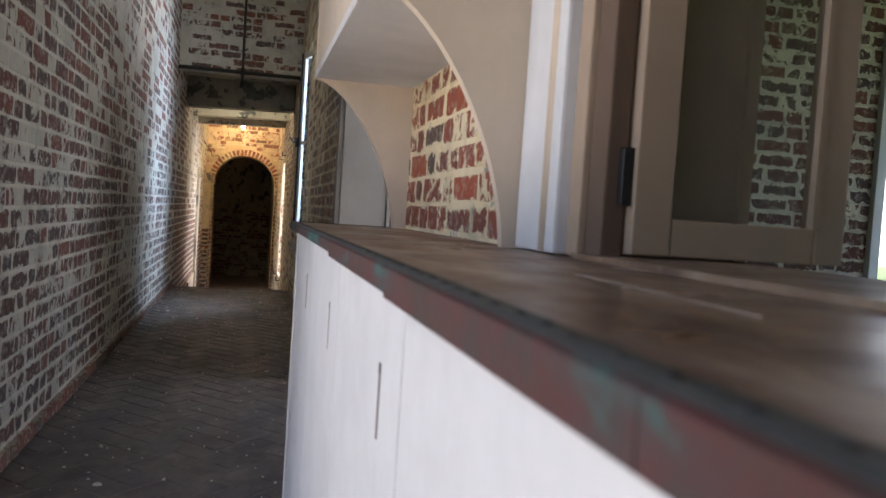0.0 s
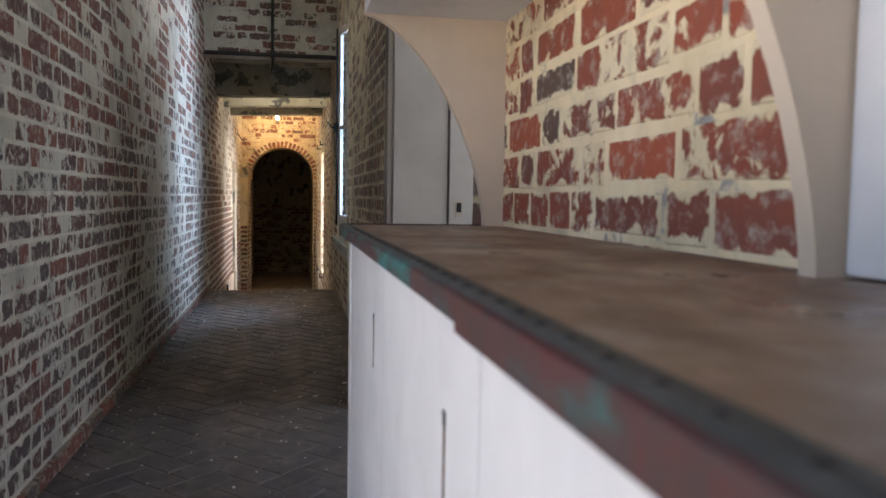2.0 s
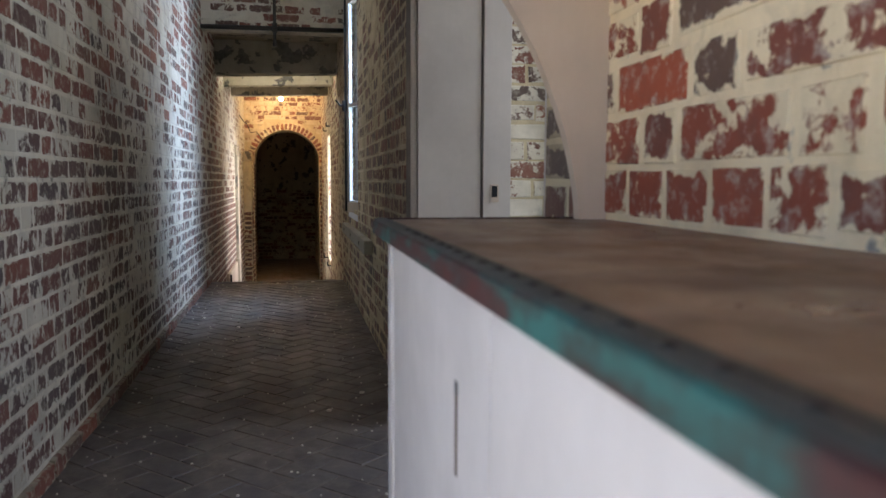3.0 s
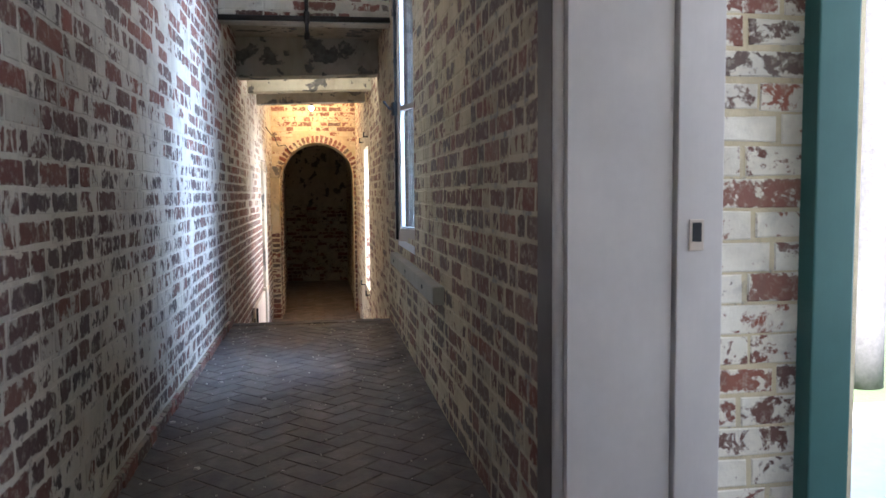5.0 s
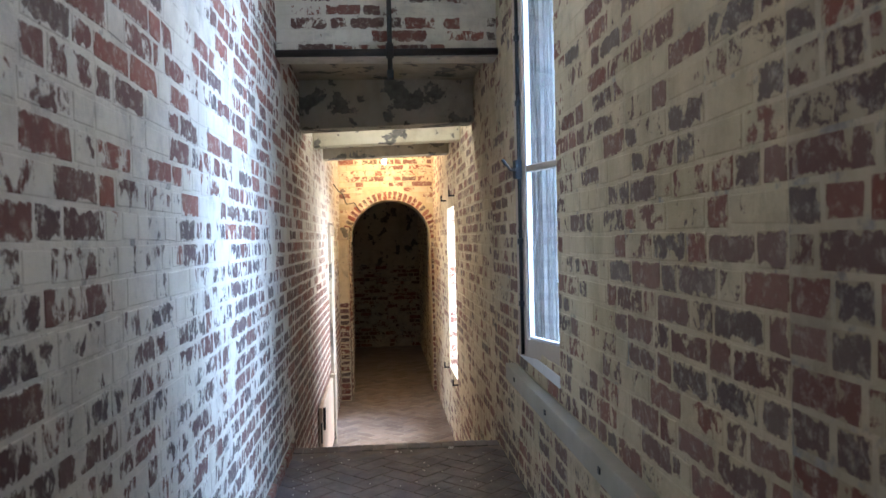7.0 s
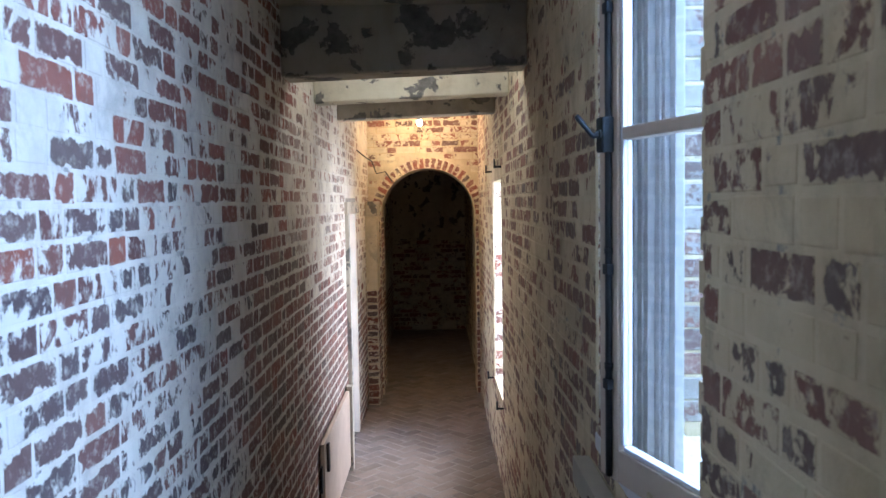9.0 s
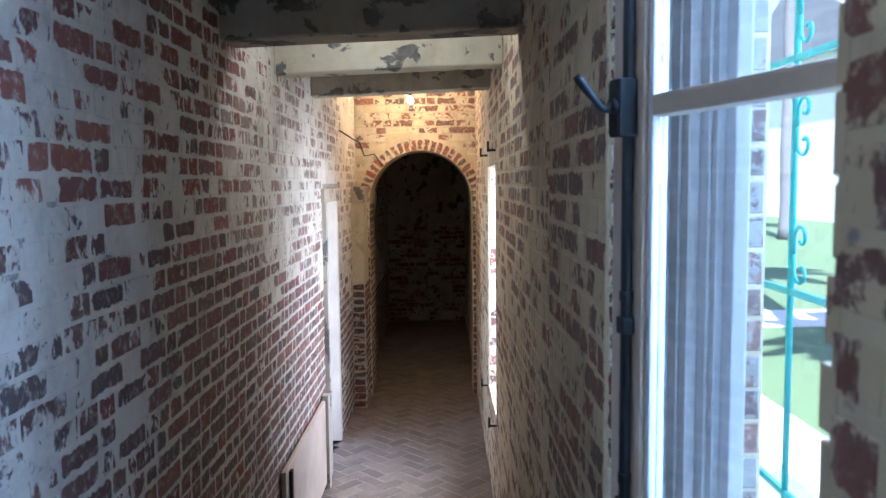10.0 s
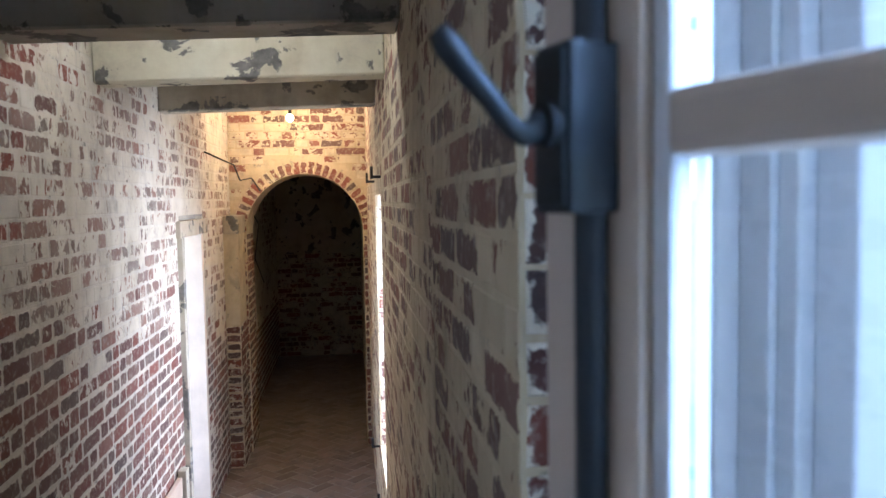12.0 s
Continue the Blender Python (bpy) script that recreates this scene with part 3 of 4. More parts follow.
NICHE = (1.28, 2.40, 0.90, 1.42)
rows = courses(START, 5.2, 0.0, 3.38, [WIN_A, DOOR, (NICHE[0], NICHE[1], NICHE[2] - 0.01, NICHE[3])], rng)
brick_face(wall_right_thick, FACE_R, rows, M_RIGHT_BARE, near=(4.0, 5.2, 0.0, 1.9), limit=280, seed=6)
part("mortar_bed", box(R - 0.0012, R + 0.01, 4.28, 5.199, 0.0, 2.5), M_MORTAR_BARE, wall_right_thick)
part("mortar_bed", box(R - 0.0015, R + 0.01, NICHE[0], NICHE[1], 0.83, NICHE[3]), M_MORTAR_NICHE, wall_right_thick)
rows = courses(NICHE[0], NICHE[1], 0.83, NICHE[3], [], rng)
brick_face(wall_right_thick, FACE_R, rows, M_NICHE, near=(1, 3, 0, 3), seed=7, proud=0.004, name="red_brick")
rows = courses(5.2, DROP, 0.0, 3.38, [WIN_B, FILL_HOLE], rng)
zones = {}
for r in rows:
    zones.setdefault(7.0 < r[0] + rng.gauss(0, 0.25) < 7.7 or r[2] + rng.gauss(0, 0.15) > 1.7, []).append(r)
brick_face(wall_right, FACE_R, zones[False], M_RIGHT, near=(5.2, 7.0, 0.3, 2.0), seed=8)
brick_face(wall_right, FACE_R, zones[True], M_RIGHT_PALE, near=(7.6, 8.6, 0.7, 2.0), limit=120, seed=33)
rows = courses(DROP, BACK_Y, LOW, 2.75, [WIN_LOW], rng)
brick_face(wall_right, FACE_R, rows, M_RIGHT_PALE, seed=9)

# reveals of the openings
def reveal(parent, x0, x1, y, z0, z1, material, towards, seed, near=True):
    face = facing((0, y, 0), (1 if towards < 0 else -1, 0, 0), (0, towards, 0))
    r = courses(x0 if towards < 0 else -x1, x1 if towards < 0 else -x0, z0, z1, [], random.Random(seed))
    brick_face(parent, face, r, material, near=(-9, 9, -9, 9) if near else None, limit=150, seed=seed, proud=0.004)


reveal(wall_right_thick, 0.84, 1.08, DOOR[1], 0.0, 2.45, M_REVEAL, -1, 11)
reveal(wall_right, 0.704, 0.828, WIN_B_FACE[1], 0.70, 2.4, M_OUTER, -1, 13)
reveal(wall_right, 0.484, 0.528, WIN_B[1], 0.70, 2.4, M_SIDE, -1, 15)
reveal(wall_right, 0.49, 0.70, WIN_LOW[1], -0.10, 1.55, M_REVEAL, -1, 14)

# ragged brick ends along the window's near edge
rng = random.Random(61)
for k in range(23):
    z = 0.705 + k * 0.0735
    part("brick_end", box(R - 0.0015, R + 0.012, 6.862, 6.872 + rng.uniform(0.004, 0.022), z + rng.uniform(0.0, 0.008), z + 0.0735 - rng.uniform(0.002, 0.012), 0.003), M_RIGHT, wall_right)

# header wall and arch wall
rows = courses(L, R, 2.28, 3.38, [], rng)
brick_face(wall_header, facing((0, 8.3, 0), (1, 0, 0), (0, -1, 0)), rows, M_LEFT, near=(-9, 9, 2, 2.9), limit=100, seed=16)
RING = 0.115
rows = []
for u0, u1, v0, v1 in courses(L, R, LOW, 2.75, [], rng):
    corner = min(math.hypot(u - AX, v - AZ) for u in (u0, u1, (u0 + u1) / 2) for v in (v0, v1))
    if v1 > AZ and corner < AR + RING + 0.004:
        continue
    if v1 <= AZ and u1 > AX - AR and u0 < AX + AR:
        if u0 < AX - AR - 0.03:
            u1 = AX - AR
        elif u1 > AX + AR + 0.02:
            u0 = AX + AR
        else:
            continue
    rows.append((u0, u1, v0, v1))
FACE_ARCH = facing((0, ARCH_Y, 0), (1, 0, 0), (0, -1, 0))
low = [r for r in rows if r[3] < 1.27]
brick_face(wall_arch, FACE_ARCH, [r for r in rows if r[3] >= 1.27], M_ARCH, near=(-9, 9, 1.2, 2.6), limit=250, seed=17)
brick_face(wall_arch, FACE_ARCH, low, M_PIER, near=(-9, 9, -1, 1.3), limit=40, seed=36, proud=0.006)
for k in range(27):
    a = math.pi * (k + 0.5) / 27
    wide = math.pi * (AR + RING / 2) / 27 - 0.012
    me = bpy.data.meshes.new("voussoir")
    me.from_pydata(brick_points(wide, RING, 0.007, random.Random(k)), [], QUADS)
    mark_edges(me, [v.co[:2] for v in me.vertices], [(wide / 2, RING / 2)] * 8)
    me.materials.append(M_RING)
    ob = new("voussoir", me)
    ob.matrix_world = FACE_ARCH @ Matrix.Translation((AX + (AR + RING / 2) * math.cos(a), AZ + (AR + RING / 2) * math.sin(a), 0)) @ Matrix.Rotation(a - math.pi / 2, 4, "Z")
    ob.parent = wall_arch
rows = courses(ARCH_Y, ARCH_Y + AT, LOW, AZ, [], rng)
brick_face(wall_arch, facing((AX - AR, 0, 0), (0, -1, 0), (1, 0, 0)), [(-b, -a, c, d) for a, b, c, d in rows], M_PIER, near=(-99, 99, -9, 9), limit=120, seed=18)
rows = courses(L, R, LOW, 0.75, [], rng)
brick_face(wall_back, facing((0, BACK_Y, 0), (1, 0, 0), (0, -1, 0)), rows, M_BACK, near=(-9, 9, -9, 9), limit=150, seed=19)
structure("plaster_back", box(L, R, BACK_Y - 0.012, BACK_Y - 0.002, 0.75, 2.74), plaster_material("dim_plaster", (0.9, 0.84, 0.72), 0.2), "dim stained plaster above the end wall's bricks", "plaster")

# herringbone floors
def herringbone(parent, x0, x1, y0, y1, z, material, near, seed, gap=0.008):
    """Brick pavers at 45 degrees to the walls."""
    rng2 = random.Random(seed)
    turn = Matrix.Translation((0, (y0 + y1) / 2, z)) @ Matrix.Rotation(radians(45), 4, "Z")
    w = 0.108
    pieces, rest_v, rest_f = 0, [], []
    shared = {}
    reach = int((y1 - y0) / w) + 8
    for i in range(-reach, reach):
        for j in range(-reach, reach):
            m = (i - j) % 4
            if m == 0:
                cx, cy, rot = (i + 1) * w, (j + 0.5) * w, 0
            elif m == 3:
                cx, cy, rot = (i + 0.5) * w, (j + 1) * w, 90
            else:
                continue
            c = turn @ Vector((cx, cy, 0))
            if not (x0 - 0.02 < c.x < x1 + 0.02 and y0 + 0.06 < c.y < y1 - 0.06):
                continue
            tilt = Matrix.Rotation(rng2.uniform(-0.008, 0.008), 4, "X") @ Matrix.Rotation(rng2.uniform(-0.008, 0.008), 4, "Y")
            m4 = turn @ Matrix.Translation((cx, cy, 0)) @ Matrix.Rotation(radians(rot), 4, "Z") @ tilt
            if near[0] < c.y < near[1] and pieces < 290:
                key = rng2.randrange(5)
                if key not in shared:
                    me = bpy.data.meshes.new("paver")
                    me.from_pydata(brick_points(2 * w - gap, w - gap, 0.003, rng2), [], QUADS)
                    me.materials.append(material)
                    shared[key] = me
                ob = new("paver", shared[key])
                ob.matrix_world = m4
                ob.parent = parent
                pieces += 1
            else:
                k = len(rest_v)
                rest_v += [m4 @ Vector(p) for p in brick_points(2 * w - gap, w - gap, 0.003, rng2)]
                rest_f += [[k + q for q in f] for f in QUADS]
    me = bpy.data.meshes.new("paving")
    me.from_pydata(rest_v, [], rest_f)
    me.materials.append(material)
    ob = new("paving", me)
    ob.parent = parent
    ob["kind"] = "stuff"


herringbone(floor_upper, L, R, START, DROP - 0.125, 0.0, M_PAVE, (2.4, 6.6), 21, 0.0055)
edge_me = bpy.data.meshes.new("edge_brick")
bm = box(-0.032, 0.032, 0.0, 0.118, -0.05, 0.005, 0.004)
bm.to_mesh(edge_me)
bm.free()
edge_me.materials.append(M_PAVE)
for k in range(18):
    ob = new("edge_brick", edge_me)
    ob.location = (L + 0.036 + k * 0.0685, DROP - 0.119 + random.uniform(-0.003, 0.003), random.uniform(-0.003, 0.002))
    ob.parent = floor_upper
herringbone(floor_lower, L, R, 9.6, BACK_Y, LOW, M_PAVE_LOW, (11.2, 14.6), 22, 0.013)

# ---- counter and cupboard ----
TOP = 0.90
SCRATCH_A = ((0.315, 0.69), (0.317, 0.58), (0.313, 0.50), (0.309, 0.40))
SCRATCH_B = ((0.43, 0.835), (0.44, 0.82), (0.455, 0.80))
counter = thing("counter", "long white-painted wooden counter with a brown top", "counter")
bm = box(0.145, R, -1.6, 2.36, TOP - 0.03, TOP, 0.003)
part("countertop", bm, M_TOP, counter, "worn brown counter top with pale scratches")
bm = box(0.165, R, -1.55, 2.33, 0.0, TOP - 0.0305)
part("body", bm, M_WHITE, counter)
def strip(y0, y1, low0, low1):
    """A length of metal edging whose lower edge droops from low0 to low1."""
    bm = bmesh.new()
    ends = [[bm.verts.new((x, y, z)) for x, z in ((0.126, low), (0.1445, low), (0.1445, TOP - 0.002), (0.129, TOP - 0.0005), (0.126, TOP - 0.003))] for y, low in ((y0, low0), (y1, low1))]
    for i in range(5):
        bm.faces.new((ends[0][i], ends[0][(i + 1) % 5], ends[1][(i + 1) % 5], ends[1][i]))
    bm.faces.new(ends[0][::-1])
    bm.faces.new(ends[1])
    bmesh.ops.recalc_face_normals(bm, faces=bm.faces[:])
    return bm


for y0, y1 in ((-1.6, -0.356), (-0.355, 0.22), (0.2212, 0.699), (0.70, 1.209), (1.21, 1.759), (1.76, 2.362)):
    low0 = low1 = TOP - (0.020 if y0 > 1.2 else 0.026 if y0 > 0.69 else 0.030)
    part("edge_strip", strip(y0, y1, low0, low1), M_STRIP_GREEN if y0 > 1.2 else M_STRIP, counter, "green patinated metal edging" if y0 > 1.2 else "worn metal edging in dark red paint")
    part("edge_flange", prism([(0.1445, TOP + 0.0003), (0.148, TOP + 0.0003), (0.1465, TOP + 0.0022), (0.133, TOP + 0.003), (0.1275, TOP + 0.0005), (0.129, TOP - 0.0004)], "y", y0, y1), M_FLANGE, counter, "dark worn metal flange nailed to the top")
part("end_strip", box(0.146, R, 2.362, 2.37, TOP - 0.036, TOP + 0.002), M_STRIP, counter)
for k, y0 in enumerate((-1.42, -0.89, -0.36, 0.17, 0.70, 1.23, 1.76)):
    y1 = min(y0 + 0.526, 2.31)
    door = part("door", box(0.148, 0.164, y0, y1, 0.06, TOP - 0.016, 0.002), M_WHITE, counter)
    # No hollow is cut: thin dark pieces stand in for shade in slot and keyhole.
    part("finger_slot", box(0.1472, 0.150, y0 + 0.106, y0 + 0.113, 0.702, 0.772), M_DARKWOOD, door, "dark narrow slot in the door")
    part("keyhole", box(0.1470, 0.150, y0 + 0.105, y0 + 0.115, 0.773, 0.785), M_IRON, door)
part("corner_post", box(0.147, 0.164, 2.313, 2.35, 0.0, TOP - 0.021, 0.003), M_WHITE, counter)
nail_me = bpy.data.meshes.new("nail")
bm = bmesh.new()
bmesh.ops.create_uvsphere(bm, u_segments=8, v_segments=5, radius=0.0040)
bm.to_mesh(nail_me)
bm.free()
nail_me.materials.append(M_IRON)
for k in range(92):
    ob = new("nail", nail_me)
    ob.location = (0.1355 + random.uniform(-0.001, 0.001), -1.3 + k * 0.037 + random.uniform(-0.004, 0.004), TOP + 0.0026)
    ob.scale = (1, 1, 0.5)
    ob.parent = counter

cupboard = thing("wall_cupboard", "cream-painted wooden wall cupboard on curved side panels", "cupboard")
CZ = 1.335
CX = 0.175


def side_panel(y0, y1):
    """A side board that sweeps from the counter by the wall out to the cupboard's front."""
    pts = [(R + 0.005, TOP), (0.435, TOP)]
    for k in range(1, 17):
        a = math.pi / 2 * k / 16
        pts.append((CX + (0.435 - CX) * max(math.cos(a), 0.0) ** 1.25, TOP + (CZ - TOP) * math.sin(a) ** 1.25))
    pts += [(CX, 2.1), (R + 0.005, 2.1)]
    return prism(pts, "y", y0, y1)


side = part("side_panel", side_panel(2.33, 2.352), M_CREAM, cupboard)
side = part("side_panel", side_panel(1.273, 1.295), M_CREAM, cupboard)
part("moulding", box(0.25, R, 1.268, 1.274, 1.40, 1.412), M_CREAM, side)
part("shelf_board", box(CX, R + 0.005, 1.308, 2.329, CZ, CZ + 0.022, 0.002), M_WHITE, cupboard)
part("front_panel", box(CX + 0.002, CX + 0.02, 1.308, 2.329, CZ + 0.023, 2.1), M_CREAM, cupboard)
part("top_board", box(CX - 0.01, R + 0.005, 1.275, 2.36, 2.1, 2.125, 0.003), M_CREAM, cupboard)

# ---- window over the counter ----
win_a = tagged(new("window_1"), "deep window with white casing and an open tan glazed leaf", "window", kind="structure")
part("casing_board", box(R - 0.022, R + 0.006, 1.145, 1.27, TOP + 0.002, 2.6, 0.004), M_WHITE, win_a)
part("casing_moulding", tube([(R - 0.018, 1.128, TOP + 0.003), (R - 0.018, 1.128, 2.6)], 0.016), M_CREAM, win_a)
part("casing_moulding", box(R - 0.032, R + 0.006, 1.075, 1.112, TOP + 0.003, 2.6, 0.006), M_WHITE, win_a)
part("casing_edge", box(R - 0.012, R + 0.03, 1.03, 1.074, TOP + 0.003, 2.6, 0.004), M_TAN, win_a)
part("hinge_post", box(R - 0.002, 0.512, 0.975, 1.029, TOP + 0.003, 2.6, 0.004), M_DARKWOOD, win_a, "dark bare timber post by the hinge")
part("lining_panel", box(0.514, 0.722, 1.004, 1.028, TOP + 0.006, 2.49), M_TAN, win_a)
part("lining_edge", box(0.706, 0.726, 0.994, 1.003, TOP + 0.006, 2.49), M_TAN, win_a)
part("sill", box(R - 0.02, R + 0.245, WIN_A[0], WIN_A[1], TOP - 0.02, TOP + 0.008), M_TOP, win_a)
leaf = part("leaf_stile", box(0.515, 0.575, 0.955, 0.992, TOP + 0.012, 2.4, 0.003), M_TAN, win_a, "tan paint peeling from the glazed leaf")
part("leaf_stile", box(0.815, 0.865, 0.955, 0.992, TOP + 0.012, 2.4, 0.003), M_TAN, win_a)
part("leaf_rail", box(0.576, 0.814, 0.957, 0.990, TOP + 0.012, TOP + 0.065, 0.003), M_TAN, win_a)
part("leaf_rail", box(0.576, 0.814, 0.957, 0.990, 2.34, 2.4, 0.003), M_TAN, win_a)
part("bead", box(0.803, 0.814, 0.950, 0.962, TOP + 0.066, 2.34), M_TAN, win_a)
pane = part("pane", box(0.577, 0.813, 0.972, 0.976, TOP + 0.066, 2.339), M_GLASS, win_a)
pane.visible_shadow = False
part("hinge", box(0.498, 0.514, 0.962, 0.99, 0.98, 1.06, 0.002), M_IRON, win_a)

# ---- doorway to the outside ----
door_1 = tagged(new("door_1"), "open doorway with white panelled lining and a green outer frame", "doorway", kind="structure")
part("casing", box(R - 0.024, R + 0.004, 4.16, 4.275, 0.0, 2.55, 0.004), M_CASING, door_1)
part("casing_bead", tube([(R - 0.014, 4.142, 0.0), (R - 0.014, 4.142, 2.5)], 0.013), M_LINING, door_1)
part("lining", box(R - 0.002, 0.722, 4.11, 4.149, 0.0, 2.45), M_LINING, door_1)
part("stop", box(0.730, 0.84, 4.10, 4.149, 0.0, 2.45, 0.003), M_LINING, door_1)
plate = part("strike_plate", box(0.758, 0.792, 4.096, 4.1005, 0.875, 0.945, 0.001), M_SASH, door_1, "small worn strike plate in the white lining")
part("latch_hole", box(0.764, 0.786, 4.0945, 4.097, 0.895, 0.938, 0.001), M_IRON, plate)
part("frame_post", box(1.06, 1.165, 4.09, 4.149, -0.05, 2.45, 0.005), M_GREEN, door_1, "dark green painted outer post")
part("frame_post", box(1.06, 1.19, DOOR[0] + 0.001, DOOR[0] + 0.08, -0.05, 2.45, 0.005), M_GREEN, door_1)
part("lining", box(R + 0.01, 0.762, DOOR[0] + 0.001, DOOR[0] + 0.04, 0.0, 2.45), M_LINING, door_1)
# Unseen leaf, added and sized to limit the light from the doorway.
leaf = part("closed_leaf", box(1.13, 1.17, DOOR[0] + 0.085, 3.15, 0.02, 2.44, 0.004), M_GREEN, door_1, "closed dark green leaf added to hold back daylight")
part("leaf_panel", box(1.115, 1.129, DOOR[0] + 0.18, 3.05, 0.25, 1.0, 0.006), M_GREEN, leaf)
part("leaf_panel", box(1.115, 1.129, DOOR[0] + 0.18, 3.05, 1.15, 2.3, 0.006), M_GREEN, leaf)
part("threshold", box(R - 0.01, 1.25, DOOR[0], DOOR[1], -0.03, 0.012, 0.004), M_DARKWOOD, door_1)

# ---- casement window in the passage ----
win_b = tagged(new("window_2"), "tall white casement window, its leaf ajar, with a black bolt rod", "window", kind="structure")
WZ0, WZ1 = 0.705, 2.40
part("frame_post", box(0.655, 0.698, 6.762, 6.80, WZ0 - 0.02, WZ1, 0.003), M_WINDOW, win_b)
part("frame_head", box(0.60, 0.66, 6.801, 7.776, WZ1 - 0.04, WZ1, 0.003), M_WINDOW, win_b)
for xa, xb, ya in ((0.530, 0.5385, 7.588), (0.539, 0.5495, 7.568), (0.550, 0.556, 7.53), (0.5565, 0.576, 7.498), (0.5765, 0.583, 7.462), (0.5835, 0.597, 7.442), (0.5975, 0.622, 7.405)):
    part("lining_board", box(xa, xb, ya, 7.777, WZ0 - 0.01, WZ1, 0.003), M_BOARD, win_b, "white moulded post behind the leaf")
part("sill", box(R - 0.006, 0.73, 6.88, 7.776, 0.652, 0.699, 0.004), M_WINDOW, win_b)

# the leaf stands ajar into the passage: x runs from its bolt stile to the hinges, y outwards
AJAR = 17.0
HANG = Matrix.Translation((0.416, 7.43, 0)) @ Matrix.Rotation(radians(AJAR - 90), 4, "Z")
LEAF, BAR = 0.68, 1.545
stile = part("leaf_stile", box(0.0, 0.086, 0.0, 0.042, WZ0, WZ1 - 0.01, 0.004), M_SASH, win_b)
stile.matrix_world = HANG
part("stile_bead", box(0.087, 0.101, 0.006, 0.034, WZ0 + 0.094, WZ1 - 0.071, 0.004), M_WINDOW, stile)
part("stile", box(LEAF - 0.07, LEAF, 0.0, 0.042, WZ0, WZ1 - 0.01, 0.004), M_SASH, stile)
part("bottom_rail", box(0.0865, LEAF - 0.0705, 0.001, 0.041, WZ0, WZ0 + 0.08, 0.004), M_SASH, stile)
part("bottom_bead", box(0.1015, LEAF - 0.0705, 0.006, 0.034, WZ0 + 0.0805, WZ0 + 0.093, 0.004), M_WINDOW, stile)
part("top_rail", box(0.0865, LEAF - 0.0705, 0.001, 0.041, WZ1 - 0.07, WZ1 - 0.01, 0.004), M_SASH, stile)
part("glazing_bar", box(0.1015, LEAF - 0.0705, 0.002, 0.040, BAR - 0.016, BAR + 0.016, 0.007), M_SASH, stile)
for z0, z1 in ((WZ0 + 0.0935, BAR - 0.0165), (BAR + 0.0165, WZ1 - 0.0705)):
    p = part("pane", box(0.1015, LEAF - 0.071, 0.018, 0.022, z0, z1), M_GLASS, stile)
    p.visible_shadow = False

bolt = thing("window_bolt", "black iron bolt rod with a curved lever handle on the window", "window bolt")
bolt.matrix_world = HANG
BX, BZ = 0.058, 1.545
part("rod", tube([(BX, -0.0085, WZ0 + 0.01), (BX, -0.0085, WZ1 - 0.02)], 0.0085, 14), M_LATCH, bolt)
part("gear_box", box(BX - 0.018, BX + 0.014, -0.030, -0.0005, BZ - 0.042, BZ + 0.042, 0.003), M_LATCH, bolt)
part("cover_plate", box(BX - 0.015, BX + 0.011, -0.0325, -0.0302, BZ - 0.038, BZ + 0.038, 0.001), M_LATCH, bolt)
pts = [(BX, -0.034, BZ + 0.002)]
for k in range(1, 11):
    a = k / 10
    pts.append((BX - 0.006 * a, -0.036 - 0.054 * a, BZ + 0.001 - 0.004 * math.sin(math.pi * min(a * 2, 1)) + 0.044 * max((a - 0.22) / 0.78, 0.0) ** 1.25))
part("lever", tube(pts, [0.0085, 0.0072, 0.0062, 0.0057, 0.0056, 0.0057, 0.006, 0.0066, 0.0072, 0.0074, 0.0056], 14), M_LATCH, bolt)
part("boss", tube([(BX, -0.030, BZ + 0.002), (BX, -0.038, BZ + 0.002)], 0.0115, 14), M_LATCH, bolt)
for z in (0.93, 1.21, 1.83, 2.12):
    part("guide", box(BX - 0.012, BX + 0.012, -0.019, -0.0005, z, z + 0.026, 0.003), M_LATCH, bolt)
    part("coupling", tube([(BX, -0.0085, z + 0.05), (BX, -0.0085, z + 0.065)], 0.0105, 12), M_LATCH, bolt)

rail = thing("wall_rail", "plain painted wooden board fixed along the wall under the window", "wall rail")
part("board", box(R - 0.056, R - 0.003, 5.81, 7.88, 0.512, 0.594, 0.006), M_RAIL, rail)
for y in (6.15, 6.9, 7.6):
    part("bolt_head", box(R - 0.061, R - 0.0562, y, y + 0.022, 0.545, 0.566, 0.002), M_IRON, rail)

grille = thing("window_grille", "teal painted wrought iron grille with scrolls outside the window", "grille")
GX = 0.945
for y in (6.72, 6.97, 7.22, 7.47, 7.72, 7.97, 8.22):
    part("bar", tube([(GX, y, 0.5), (GX, y, 2.6)], 0.008, 8), M_TEAL, grille)
for z in (0.70, 1.175, 1.70, 2.25):
    part("cross_bar", box(GX - 0.006, GX + 0.006, 6.6, 8.3, z, z + 0.016, 0.002), M_TEAL, grille)
    for y in (6.62, 8.26):
        part("stay", box(R + 0.351, GX, y, y + 0.016, z, z + 0.016), M_TEAL, grille)


def scroll(y, z, up, size):
    """A bar of iron rolled up at its end, its tail against the upright."""
    turns = [(GX, y + size * (1 - 0.06 * k) * math.cos(0.42 * k), z + up * size * (1 - 0.06 * k) * math.sin(0.42 * k)) for k in range(14)]
    return tube([(GX, y + size, z - up * size * 1.1)] + turns, 0.0045, 6)


